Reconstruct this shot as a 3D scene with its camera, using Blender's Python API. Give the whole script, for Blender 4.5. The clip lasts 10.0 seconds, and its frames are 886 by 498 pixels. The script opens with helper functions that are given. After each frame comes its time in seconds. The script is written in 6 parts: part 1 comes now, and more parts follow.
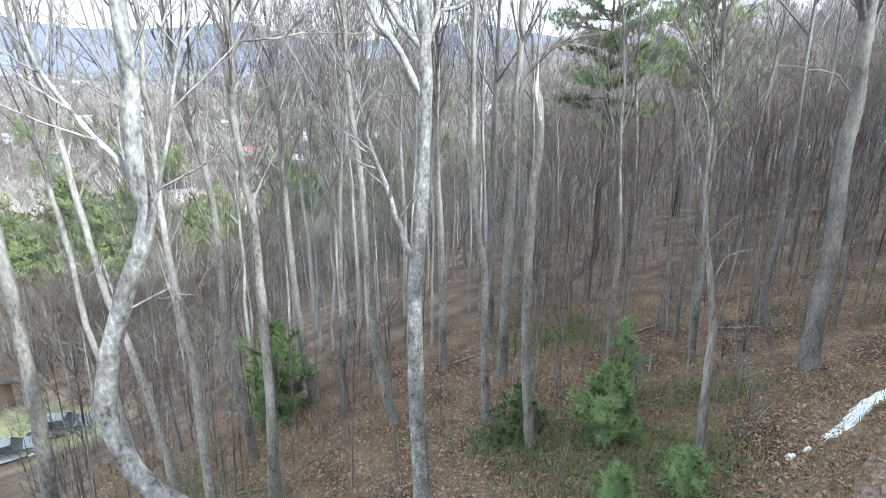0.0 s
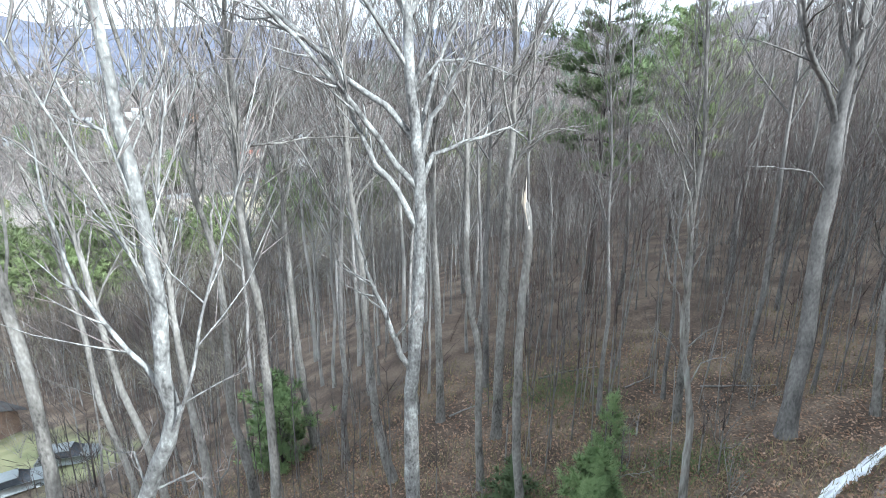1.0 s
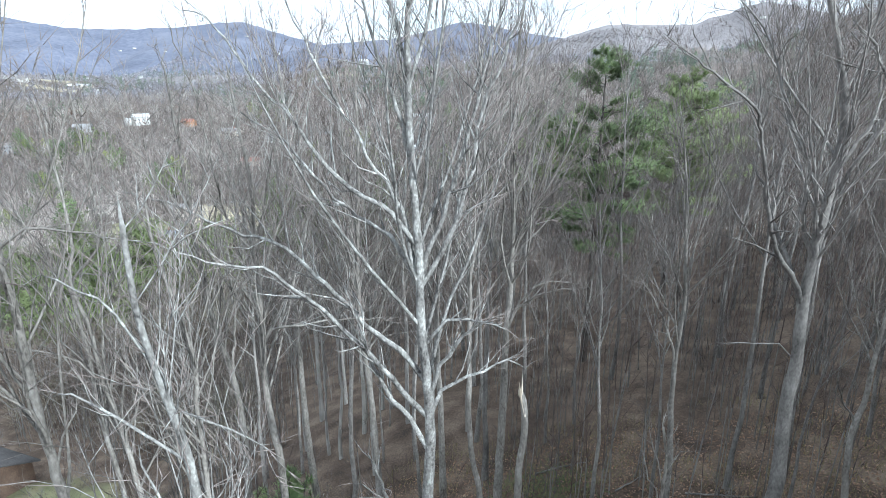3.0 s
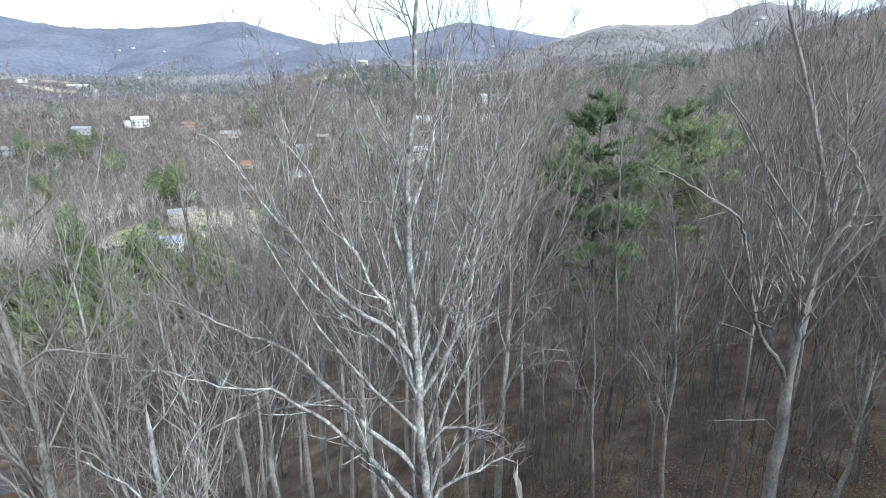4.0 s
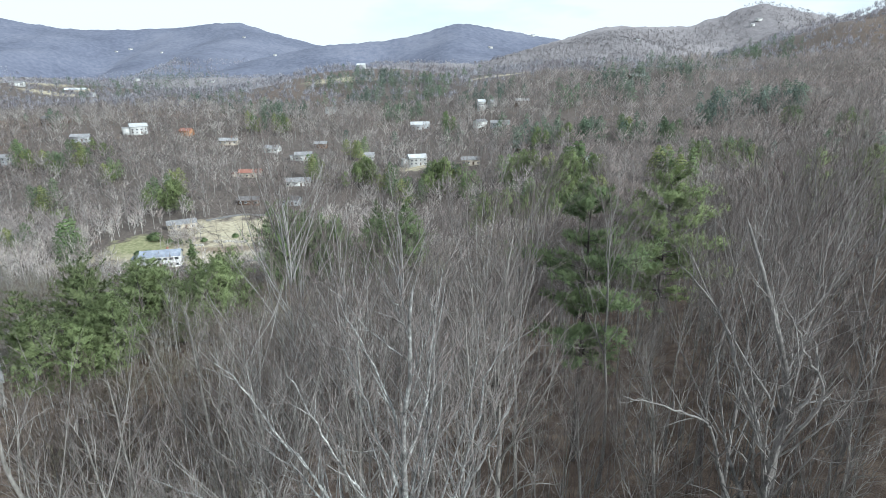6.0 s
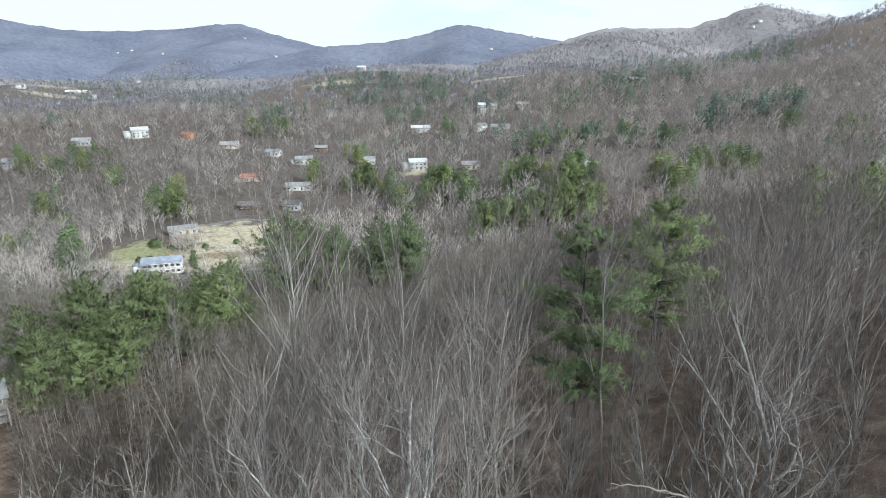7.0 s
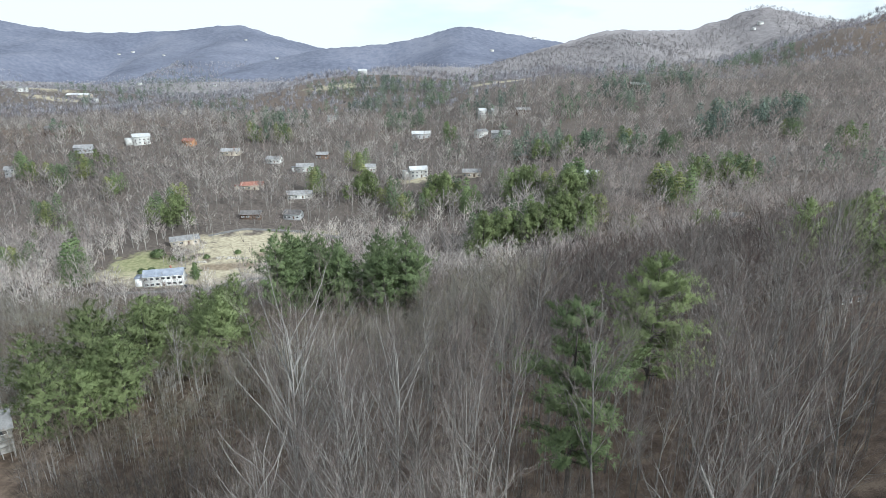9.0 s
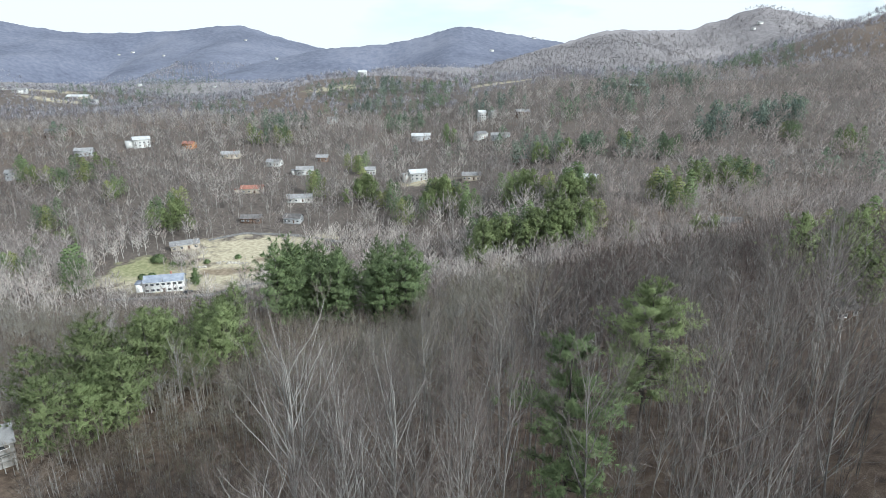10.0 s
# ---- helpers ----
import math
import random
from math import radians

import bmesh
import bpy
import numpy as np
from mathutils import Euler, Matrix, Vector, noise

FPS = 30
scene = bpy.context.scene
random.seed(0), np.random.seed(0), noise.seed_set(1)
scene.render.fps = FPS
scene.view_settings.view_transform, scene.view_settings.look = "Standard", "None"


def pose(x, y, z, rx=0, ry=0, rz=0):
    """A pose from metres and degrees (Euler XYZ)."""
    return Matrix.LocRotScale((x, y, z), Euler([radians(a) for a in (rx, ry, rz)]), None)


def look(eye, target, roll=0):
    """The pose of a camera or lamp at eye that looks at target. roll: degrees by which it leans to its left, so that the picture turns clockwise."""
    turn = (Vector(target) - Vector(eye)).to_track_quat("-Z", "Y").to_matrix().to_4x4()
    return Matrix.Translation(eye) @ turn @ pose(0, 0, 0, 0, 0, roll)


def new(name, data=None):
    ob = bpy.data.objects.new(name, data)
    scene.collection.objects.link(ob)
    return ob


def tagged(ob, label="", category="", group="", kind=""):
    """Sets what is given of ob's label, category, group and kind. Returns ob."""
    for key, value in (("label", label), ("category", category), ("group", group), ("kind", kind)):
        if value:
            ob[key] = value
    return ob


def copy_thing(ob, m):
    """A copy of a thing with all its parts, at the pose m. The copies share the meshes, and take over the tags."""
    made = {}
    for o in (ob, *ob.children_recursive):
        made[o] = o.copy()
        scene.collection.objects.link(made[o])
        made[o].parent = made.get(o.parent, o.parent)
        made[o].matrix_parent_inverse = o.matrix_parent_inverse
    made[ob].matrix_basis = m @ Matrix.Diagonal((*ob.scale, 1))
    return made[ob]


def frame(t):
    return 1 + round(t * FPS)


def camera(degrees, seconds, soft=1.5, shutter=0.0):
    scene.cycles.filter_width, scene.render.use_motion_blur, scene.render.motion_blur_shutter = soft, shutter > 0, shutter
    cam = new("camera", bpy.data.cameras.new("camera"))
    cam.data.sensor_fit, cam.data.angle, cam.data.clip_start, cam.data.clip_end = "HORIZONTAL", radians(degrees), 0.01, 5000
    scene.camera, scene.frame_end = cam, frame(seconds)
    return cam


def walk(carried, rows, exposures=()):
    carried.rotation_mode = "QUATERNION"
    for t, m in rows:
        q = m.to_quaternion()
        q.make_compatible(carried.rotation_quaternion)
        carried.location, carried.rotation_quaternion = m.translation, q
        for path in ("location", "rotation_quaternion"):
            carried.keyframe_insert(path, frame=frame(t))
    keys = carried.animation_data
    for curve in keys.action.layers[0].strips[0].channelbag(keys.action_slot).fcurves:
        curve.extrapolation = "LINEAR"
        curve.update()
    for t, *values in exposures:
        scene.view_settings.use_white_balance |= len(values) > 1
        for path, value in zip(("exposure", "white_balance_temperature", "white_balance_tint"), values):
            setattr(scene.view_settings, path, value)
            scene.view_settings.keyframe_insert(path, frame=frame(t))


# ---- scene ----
# ---- camera: a drone that climbs straight up ----
cam = camera(75.56, 10.0, soft=0.8)
PATH = [
    (0.0, -0.000, -0.000, 10.000, -17.316, -0.057, 0.254),
    (0.5, 0.052, -0.046, 11.435, -17.365, -0.035, 0.235),
    (1.0, 0.136, -0.110, 12.917, -17.396, -0.023, 0.212),
    (1.5, 0.124, -0.256, 14.401, -17.408, -0.013, 0.177),
    (2.0, 0.052, -0.432, 15.922, -17.412, -0.007, 0.135),
    (2.5, -0.002, -0.374, 17.379, -17.423, -0.012, 0.102),
    (3.0, -0.070, -0.255, 18.887, -17.447, -0.032, 0.070),
    (3.5, -0.074, -0.218, 20.335, -17.485, -0.056, 0.033),
    (4.0, -0.044, -0.133, 21.848, -17.517, -0.070, -0.006),
    (4.5, -0.067, 0.036, 23.446, -17.540, -0.064, -0.036),
    (5.0, -0.034, 0.146, 25.062, -17.556, -0.042, -0.079),
    (5.5, 0.062, 0.214, 26.712, -17.557, -0.006, -0.168),
    (6.0, 0.118, 0.143, 28.255, -17.546, 0.015, -0.197),
    (6.5, 0.153, 0.037, 29.749, -17.525, 0.022, -0.187),
    (7.0, 0.200, -0.007, 31.237, -17.496, 0.018, -0.155),
    (7.5, 0.277, 0.061, 32.686, -17.473, 0.008, -0.107),
    (8.0, 0.396, 0.186, 34.123, -17.458, 0.011, -0.075),
    (8.5, 0.474, 0.400, 35.619, -17.462, 0.029, -0.056),
    (9.0, 0.656, 0.549, 37.127, -17.478, 0.058, -0.048),
    (9.5, 0.848, 0.626, 38.599, -17.500, 0.096, -0.048),
    (10.0, 0.963, 0.690, 40.000, -17.538, 0.146, -0.055),
]
walk(cam, [(t, pose(x, y, z, 90 + p, r, yaw)) for t, x, y, z, p, r, yaw in PATH], exposures=[(0, 1.62, 5620, 3.5), (1, 1.42, 5480, 3), (2.5, 1.07, 5480, 3), (4, 0.70, 5500, 2.5), (5.5, 0.48, 5620, 2.5), (7, 0.41, 5760, 3), (10, 0.41, 5800, 3.5)])

# ---- sky and sun: bright broken cloud, sun veiled, from behind on the right ----
SUN_UP, SUN_ROUND = 31.0, 132.0
world = bpy.data.worlds.new("sky")
scene.world = world
world.use_nodes = True
wn, wl = world.node_tree.nodes, world.node_tree.links
wn.clear()
sky = wn.new("ShaderNodeTexSky")
sky.sky_type, sky.sun_disc = "NISHITA", False
sky.sun_elevation, sky.sun_rotation = radians(SUN_UP), radians(SUN_ROUND)
sky_bg = wn.new("ShaderNodeBackground")
sky_bg.inputs["Strength"].default_value = 0.12
wl.new(sky.outputs[0], sky_bg.inputs["Color"])
cloud_bg = wn.new("ShaderNodeBackground")
cloud_bg.inputs["Color"].default_value = (0.97, 0.98, 1.0, 1)
cloud_bg.inputs["Strength"].default_value = 0.80
where = wn.new("ShaderNodeTexCoord")
cloud = wn.new("ShaderNodeTexNoise")
cloud.inputs["Scale"].default_value, cloud.inputs["Detail"].default_value = 2.6, 6
stretch = wn.new("ShaderNodeMapping")
stretch.inputs["Scale"].default_value = (1, 1, 3.5)
wl.new(where.outputs["Generated"], stretch.inputs["Vector"])
wl.new(stretch.outputs[0], cloud.inputs["Vector"])
cover = wn.new("ShaderNodeValToRGB")
cover.color_ramp.elements[0].position, cover.color_ramp.elements[1].position = 0.30, 0.46
cover.color_ramp.elements[0].color = (0.30, 0.30, 0.30, 1)
wl.new(cloud.outputs["Fac"], cover.inputs["Fac"])
sky_mix, sky_out = wn.new("ShaderNodeMixShader"), wn.new("ShaderNodeOutputWorld")
wl.new(cover.outputs[0], sky_mix.inputs[0])
wl.new(sky_bg.outputs[0], sky_mix.inputs[1])
wl.new(cloud_bg.outputs[0], sky_mix.inputs[2])
wl.new(sky_mix.outputs[0], sky_out.inputs[0])

sun = new("sun", bpy.data.lights.new("sun", "SUN"))
sun.data.energy, sun.data.angle, sun.data.color = 3.6, radians(2), (1.0, 0.96, 0.90)
sx, sy = math.sin(radians(SUN_ROUND)), math.cos(radians(SUN_ROUND))
sun.matrix_world = look((0, 0, 0), (-sx * math.cos(radians(SUN_UP)), -sy * math.cos(radians(SUN_UP)), -math.sin(radians(SUN_UP))))


# ---- materials ----
def rgb(c):
    return (*c, 1)


def material(name, tones, scale=3.0, fine=30.0, rough=0.85, bump_by=0.3, metal=0.0, per_thing=0.15, stretch_z=1.0, bump_scale=None, porous=0.0):
    """A surface of two to four tones, mottled at two sizes, with a fine relief; porous: the share of light that sifts through."""
    m = bpy.data.materials.new(name)
    m.use_nodes = True
    n, l = m.node_tree.nodes, m.node_tree.links
    b = n["Principled BSDF"]
    b.inputs["Roughness"].default_value, b.inputs["Metallic"].default_value = rough, metal
    co, mp = n.new("ShaderNodeTexCoord"), n.new("ShaderNodeMapping")
    mp.inputs["Scale"].default_value = (1, 1, stretch_z)
    l.new(co.outputs["Object"], mp.inputs["Vector"])
    big, small = n.new("ShaderNodeTexNoise"), n.new("ShaderNodeTexNoise")
    big.inputs["Scale"].default_value, small.inputs["Scale"].default_value = scale, fine
    big.inputs["Detail"].default_value = small.inputs["Detail"].default_value = 5
    l.new(mp.outputs[0], big.inputs["Vector"]), l.new(mp.outputs[0], small.inputs["Vector"])
    mix = n.new("ShaderNodeMath")
    mix.operation = "MULTIPLY_ADD"
    mix.inputs[1].default_value = 0.45
    l.new(small.outputs["Fac"], mix.inputs[0])
    half = n.new("ShaderNodeMath")
    half.operation = "MULTIPLY"
    half.inputs[1].default_value = 0.55
    l.new(big.outputs["Fac"], half.inputs[0])
    l.new(half.outputs[0], mix.inputs[2])
    ramp = n.new("ShaderNodeValToRGB")
    e = ramp.color_ramp.elements
    while len(e) < len(tones):
        e.new(0.5)
    for i, tone in enumerate(tones):
        e[i].position = 0.36 + 0.28 * i / (len(tones) - 1)
        e[i].color = rgb(tone)
    l.new(mix.outputs[0], ramp.inputs["Fac"])
    info, hsv = n.new("ShaderNodeObjectInfo"), n.new("ShaderNodeHueSaturation")
    rng = n.new("ShaderNodeMapRange")
    rng.inputs["To Min"].default_value, rng.inputs["To Max"].default_value = 1 - per_thing, 1 + per_thing
    l.new(info.outputs["Random"], rng.inputs["Value"])
    l.new(rng.outputs[0], hsv.inputs["Value"])
    l.new(ramp.outputs[0], hsv.inputs["Color"])
    l.new(hsv.outputs[0], b.inputs["Base Color"])
    if bump_by:
        bp = n.new("ShaderNodeBump")
        bp.inputs["Strength"].default_value = bump_by
        bp.inputs["Distance"].default_value = bump_scale or 0.05
        l.new(small.outputs["Fac"], bp.inputs["Height"])
        l.new(bp.outputs[0], b.inputs["Normal"])
    if porous:
        sift, both = n.new("ShaderNodeBsdfTranslucent"), n.new("ShaderNodeMixShader")
        l.new(hsv.outputs[0], sift.inputs["Color"])
        both.inputs[0].default_value = porous
        l.new(b.outputs[0], both.inputs[1]), l.new(sift.outputs[0], both.inputs[2])
        l.new(both.outputs[0], n["Material Output"].inputs["Surface"])
    return m


BARK = material("pale_grey_bark", [(0.075, 0.068, 0.06), (0.175, 0.163, 0.146), (0.245, 0.23, 0.208), (0.345, 0.33, 0.305)], 1.6, 14, 0.9, 0.6, stretch_z=0.45)
BARK_LICHEN = material("lichen_bark", [(0.075, 0.071, 0.066), (0.20, 0.194, 0.184), (0.30, 0.296, 0.28), (0.52, 0.525, 0.50)], 4, 18, 0.9, 0.6, stretch_z=0.6)
BARK_DARK = material("furrowed_bark", [(0.07, 0.06, 0.05), (0.19, 0.175, 0.155), (0.28, 0.265, 0.24), (0.36, 0.36, 0.33)], 3, 16, 0.9, 0.9, stretch_z=0.18)
TWIG = material("twig_bark", [(0.062, 0.049, 0.044), (0.132, 0.108, 0.097), (0.212, 0.181, 0.164)], 1.2, 9, 0.9, 0)
# Lighter copy of the twig bark: sun on left and centre crowns coloured in.
TWIG_SUNLIT = material("sunlit_twig_bark", [(0.109, 0.087, 0.079), (0.218, 0.185, 0.170), (0.345, 0.301, 0.278)], 1.2, 9, 0.9, 0)
BARK_GREY = material("dull_grey_bark", [(0.10, 0.094, 0.088), (0.20, 0.188, 0.175), (0.31, 0.295, 0.275)], 1.6, 14, 0.9, 0.3, stretch_z=0.45)
# Darkened set of bare-wood tones: shade on the hillside is coloured in.
WOODS_SHADED = [material("near_limbs", [(0.15, 0.137, 0.126), (0.25, 0.233, 0.216), (0.36, 0.338, 0.315)], 0.15, 1.2, 0.95, 0)] + [material("shaded_woods_" + n, t, 0.12, 1.2, 0.95, 0, porous=0.4) for n, t in (
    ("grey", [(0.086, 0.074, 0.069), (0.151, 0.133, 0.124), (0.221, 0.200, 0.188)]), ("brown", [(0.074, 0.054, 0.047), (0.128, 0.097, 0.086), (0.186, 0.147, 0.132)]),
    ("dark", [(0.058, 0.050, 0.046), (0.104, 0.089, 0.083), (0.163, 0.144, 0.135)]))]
BARE_WOOD = material("bare_split_wood", [(0.42, 0.33, 0.24), (0.62, 0.54, 0.44), (0.78, 0.73, 0.65)], 3, 20, 0.8, 0.3, stretch_z=0.15)
LIMB_PALE = material("pale_limbs", [(0.22, 0.21, 0.195), (0.34, 0.325, 0.305), (0.47, 0.455, 0.43)], 0.05, 0.8, 0.95, 0)
LIMB_GREY = material("grey_limbs", [(0.17, 0.16, 0.15), (0.27, 0.255, 0.24), (0.37, 0.355, 0.335)], 0.1, 1.0, 0.95, 0)
# Very pale bare-wood tones: sunlight on the valley is coloured in.
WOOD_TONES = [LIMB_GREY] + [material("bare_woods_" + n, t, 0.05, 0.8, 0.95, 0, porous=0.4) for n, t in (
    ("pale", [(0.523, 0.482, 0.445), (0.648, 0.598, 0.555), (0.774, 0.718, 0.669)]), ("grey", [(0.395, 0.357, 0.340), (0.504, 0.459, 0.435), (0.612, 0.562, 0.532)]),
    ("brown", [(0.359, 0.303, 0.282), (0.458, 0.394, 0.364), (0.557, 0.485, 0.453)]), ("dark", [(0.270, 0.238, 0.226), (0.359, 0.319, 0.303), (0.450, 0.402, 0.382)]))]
# Bluer, greyer woods for the distance: haze is mixed into the colour.
WOODS_FAR_HAZED = [LIMB_GREY] + [material("hazed_far_woods_" + n, t, 0.02, 0.3, 0.95, 0, porous=0.4) for n, t in (
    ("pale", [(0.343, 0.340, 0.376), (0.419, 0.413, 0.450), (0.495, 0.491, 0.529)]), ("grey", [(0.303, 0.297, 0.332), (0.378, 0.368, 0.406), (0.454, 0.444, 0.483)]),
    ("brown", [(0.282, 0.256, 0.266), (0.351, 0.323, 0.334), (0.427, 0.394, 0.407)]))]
# Olive-grey set, lightened beyond the hillside's: sun on these crowns is coloured in.
WOODS_LEFT = [LIMB_PALE] + [material("sunlit_lower_woods_" + n, t, 0.12, 1.2, 0.95, 0, porous=0.4) for n, t in (
    ("grey", [(0.194, 0.174, 0.144), (0.321, 0.294, 0.244), (0.448, 0.414, 0.349)]), ("olive", [(0.174, 0.155, 0.111), (0.288, 0.259, 0.193), (0.401, 0.365, 0.279)]),
    ("brown", [(0.148, 0.119, 0.097), (0.247, 0.205, 0.168), (0.348, 0.297, 0.249)]))]
PINE_BARK = material("dark_pine_bark", [(0.035, 0.03, 0.027), (0.08, 0.07, 0.062), (0.14, 0.125, 0.112)], 3, 16, 0.9, 0.9, stretch_z=0.18)
# Lavender-grey trees of the mountainside, tinted to stand for haze.
WOODS_RIDGE_HAZED = [LIMB_PALE] + [material("hazed_ridge_woods_" + n, t, 0.01, 0.2, 0.95, 0, porous=0.4) for n, t in (
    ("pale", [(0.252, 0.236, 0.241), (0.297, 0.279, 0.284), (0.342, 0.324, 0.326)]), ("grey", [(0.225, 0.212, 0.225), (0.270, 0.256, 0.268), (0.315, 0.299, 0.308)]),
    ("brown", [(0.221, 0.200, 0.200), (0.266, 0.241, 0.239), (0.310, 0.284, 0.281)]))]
NEEDLES = material("pine_needles", [(0.092, 0.132, 0.062), (0.176, 0.235, 0.109), (0.264, 0.326, 0.155)], 0.3, 4, 0.8, 0, per_thing=0.26, porous=0.35)
NEEDLES_FAR = [material("far_needles_" + n, t, 0.03, 0.4, 0.85, 0, porous=0.4) for n, t in (
    ("dark", [(0.077, 0.113, 0.067), (0.134, 0.174, 0.097), (0.205, 0.251, 0.137)]), ("olive", [(0.134, 0.153, 0.062), (0.221, 0.243, 0.103), (0.315, 0.335, 0.151)]), ("green", [(0.088, 0.129, 0.062), (0.157, 0.213, 0.097), (0.245, 0.304, 0.137)]))]
# Greyer, bluer copies of the far needles, with haze in the colour.
NEEDLES_HAZE = [material("haze_tinted_needles_" + n, t, 0.03, 0.4, 0.85, 0, porous=0.4) for n, t in (
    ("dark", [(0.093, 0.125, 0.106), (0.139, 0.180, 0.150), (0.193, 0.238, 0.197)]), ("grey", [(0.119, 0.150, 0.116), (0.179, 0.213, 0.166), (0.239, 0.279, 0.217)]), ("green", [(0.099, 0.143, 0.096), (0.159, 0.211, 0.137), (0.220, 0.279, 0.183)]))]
# Lighter, yellower copy of the pine needles, with sunlight put into the colour.
NEEDLES_SUNNY = material("sunny_yellow_green_needles", [(0.127, 0.166, 0.069), (0.228, 0.278, 0.125), (0.318, 0.373, 0.174)], 0.3, 4, 0.8, 0, per_thing=0.26, porous=0.35)
NEEDLES_YOUNG = material("young_pine_needles", [(0.155, 0.239, 0.101), (0.280, 0.385, 0.161), (0.420, 0.520, 0.237)], 1.2, 9, 0.7, 0, porous=0.35)
SNOW = material("old_snow", [(0.72, 0.75, 0.8), (0.86, 0.88, 0.9), (0.93, 0.94, 0.95)], 2, 25, 0.6, 0.5)
GRAVEL = material("leafy_gravel", [(0.10, 0.068, 0.055), (0.20, 0.15, 0.128), (0.29, 0.235, 0.21), (0.40, 0.35, 0.32)], 3, 30, 0.95, 0.8)
ASPHALT = material("worn_asphalt", [(0.11, 0.105, 0.10), (0.17, 0.165, 0.16), (0.24, 0.23, 0.22)], 0.4, 6, 0.9, 0.2)
LEAF = material("dead_leaf", [(0.10, 0.052, 0.03), (0.22, 0.128, 0.078), (0.32, 0.21, 0.14), (0.46, 0.35, 0.26)], 4, 40, 0.9, 0)
WEED = material("dry_weed", [(0.13, 0.12, 0.05), (0.23, 0.21, 0.10), (0.34, 0.29, 0.16), (0.36, 0.22, 0.13)], 0.8, 15, 0.9, 0)
WHITE_WALL = material("white_siding", [(0.413, 0.413, 0.396), (0.516, 0.516, 0.499), (0.619, 0.619, 0.602)], 0.7, 8, 0.7, 0.1)
GREY_WALL = material("grey_siding", [(0.30, 0.31, 0.32), (0.40, 0.41, 0.42), (0.48, 0.49, 0.50)], 0.7, 8, 0.75, 0.1)
BROWN_WALL = material("brown_siding", [(0.09, 0.06, 0.045), (0.15, 0.10, 0.075), (0.21, 0.15, 0.11)], 0.7, 8, 0.8, 0.1)
TAN_WALL = material("tan_siding", [(0.40, 0.34, 0.27), (0.50, 0.44, 0.36), (0.58, 0.52, 0.44)], 0.7, 8, 0.8, 0.1)
ORANGE_WALL = material("orange_timber", [(0.26, 0.13, 0.07), (0.36, 0.19, 0.10), (0.44, 0.25, 0.14)], 0.7, 8, 0.8, 0.1)
GREY_ROOF = material("grey_shingles", [(0.14, 0.14, 0.145), (0.21, 0.21, 0.215), (0.29, 0.29, 0.295)], 0.5, 7, 0.85, 0.3)
BLUE_ROOF = material("blue_grey_shingles", [(0.13, 0.15, 0.19), (0.20, 0.225, 0.275), (0.28, 0.31, 0.36)], 0.5, 7, 0.8, 0.3)
DARK_ROOF = material("dark_shingles", [(0.06, 0.055, 0.055), (0.10, 0.095, 0.095), (0.16, 0.15, 0.15)], 0.5, 7, 0.85, 0.3)
RED_ROOF = material("rust_red_roof", [(0.15, 0.065, 0.048), (0.22, 0.10, 0.075), (0.29, 0.15, 0.115)], 0.5, 7, 0.8, 0.3)
WHITE_ROOF = material("pale_metal_roof", [(0.32, 0.33, 0.34), (0.43, 0.44, 0.45), (0.54, 0.55, 0.56)], 0.4, 6, 0.5, 0.1)
TRIM = material("white_trim", [(0.70, 0.70, 0.68), (0.78, 0.78, 0.77), (0.84, 0.84, 0.83)], 1, 12, 0.6, 0)
DECK = material("weathered_deck_boards", [(0.22, 0.21, 0.20), (0.33, 0.32, 0.30), (0.44, 0.43, 0.41)], 1, 12, 0.9, 0.3)
BRICK = material("chimney_brick", [(0.20, 0.09, 0.06), (0.30, 0.14, 0.10), (0.36, 0.20, 0.15)], 2, 20, 0.9, 0.4)
TYRE = material("tyre_rubber", [(0.015, 0.015, 0.015), (0.025, 0.025, 0.025), (0.04, 0.04, 0.04)], 4, 30, 0.9, 0.1)
PAINT_DARK = material("dark_car_paint", [(0.02, 0.022, 0.03), (0.03, 0.033, 0.04), (0.04, 0.043, 0.05)], 1, 9, 0.3, 0)
PAINT_GREY = material("silver_car_paint", [(0.20, 0.22, 0.22), (0.25, 0.27, 0.27), (0.30, 0.32, 0.32)], 1, 9, 0.35, 0)
PAINT_PALE = material("pale_car_paint", [(0.48, 0.52, 0.54), (0.56, 0.60, 0.62), (0.62, 0.66, 0.68)], 1, 9, 0.3, 0)
GLASS = material("window_glass", [(0.03, 0.035, 0.04), (0.05, 0.055, 0.065), (0.08, 0.085, 0.10)], 0.8, 5, 0.08, 0)


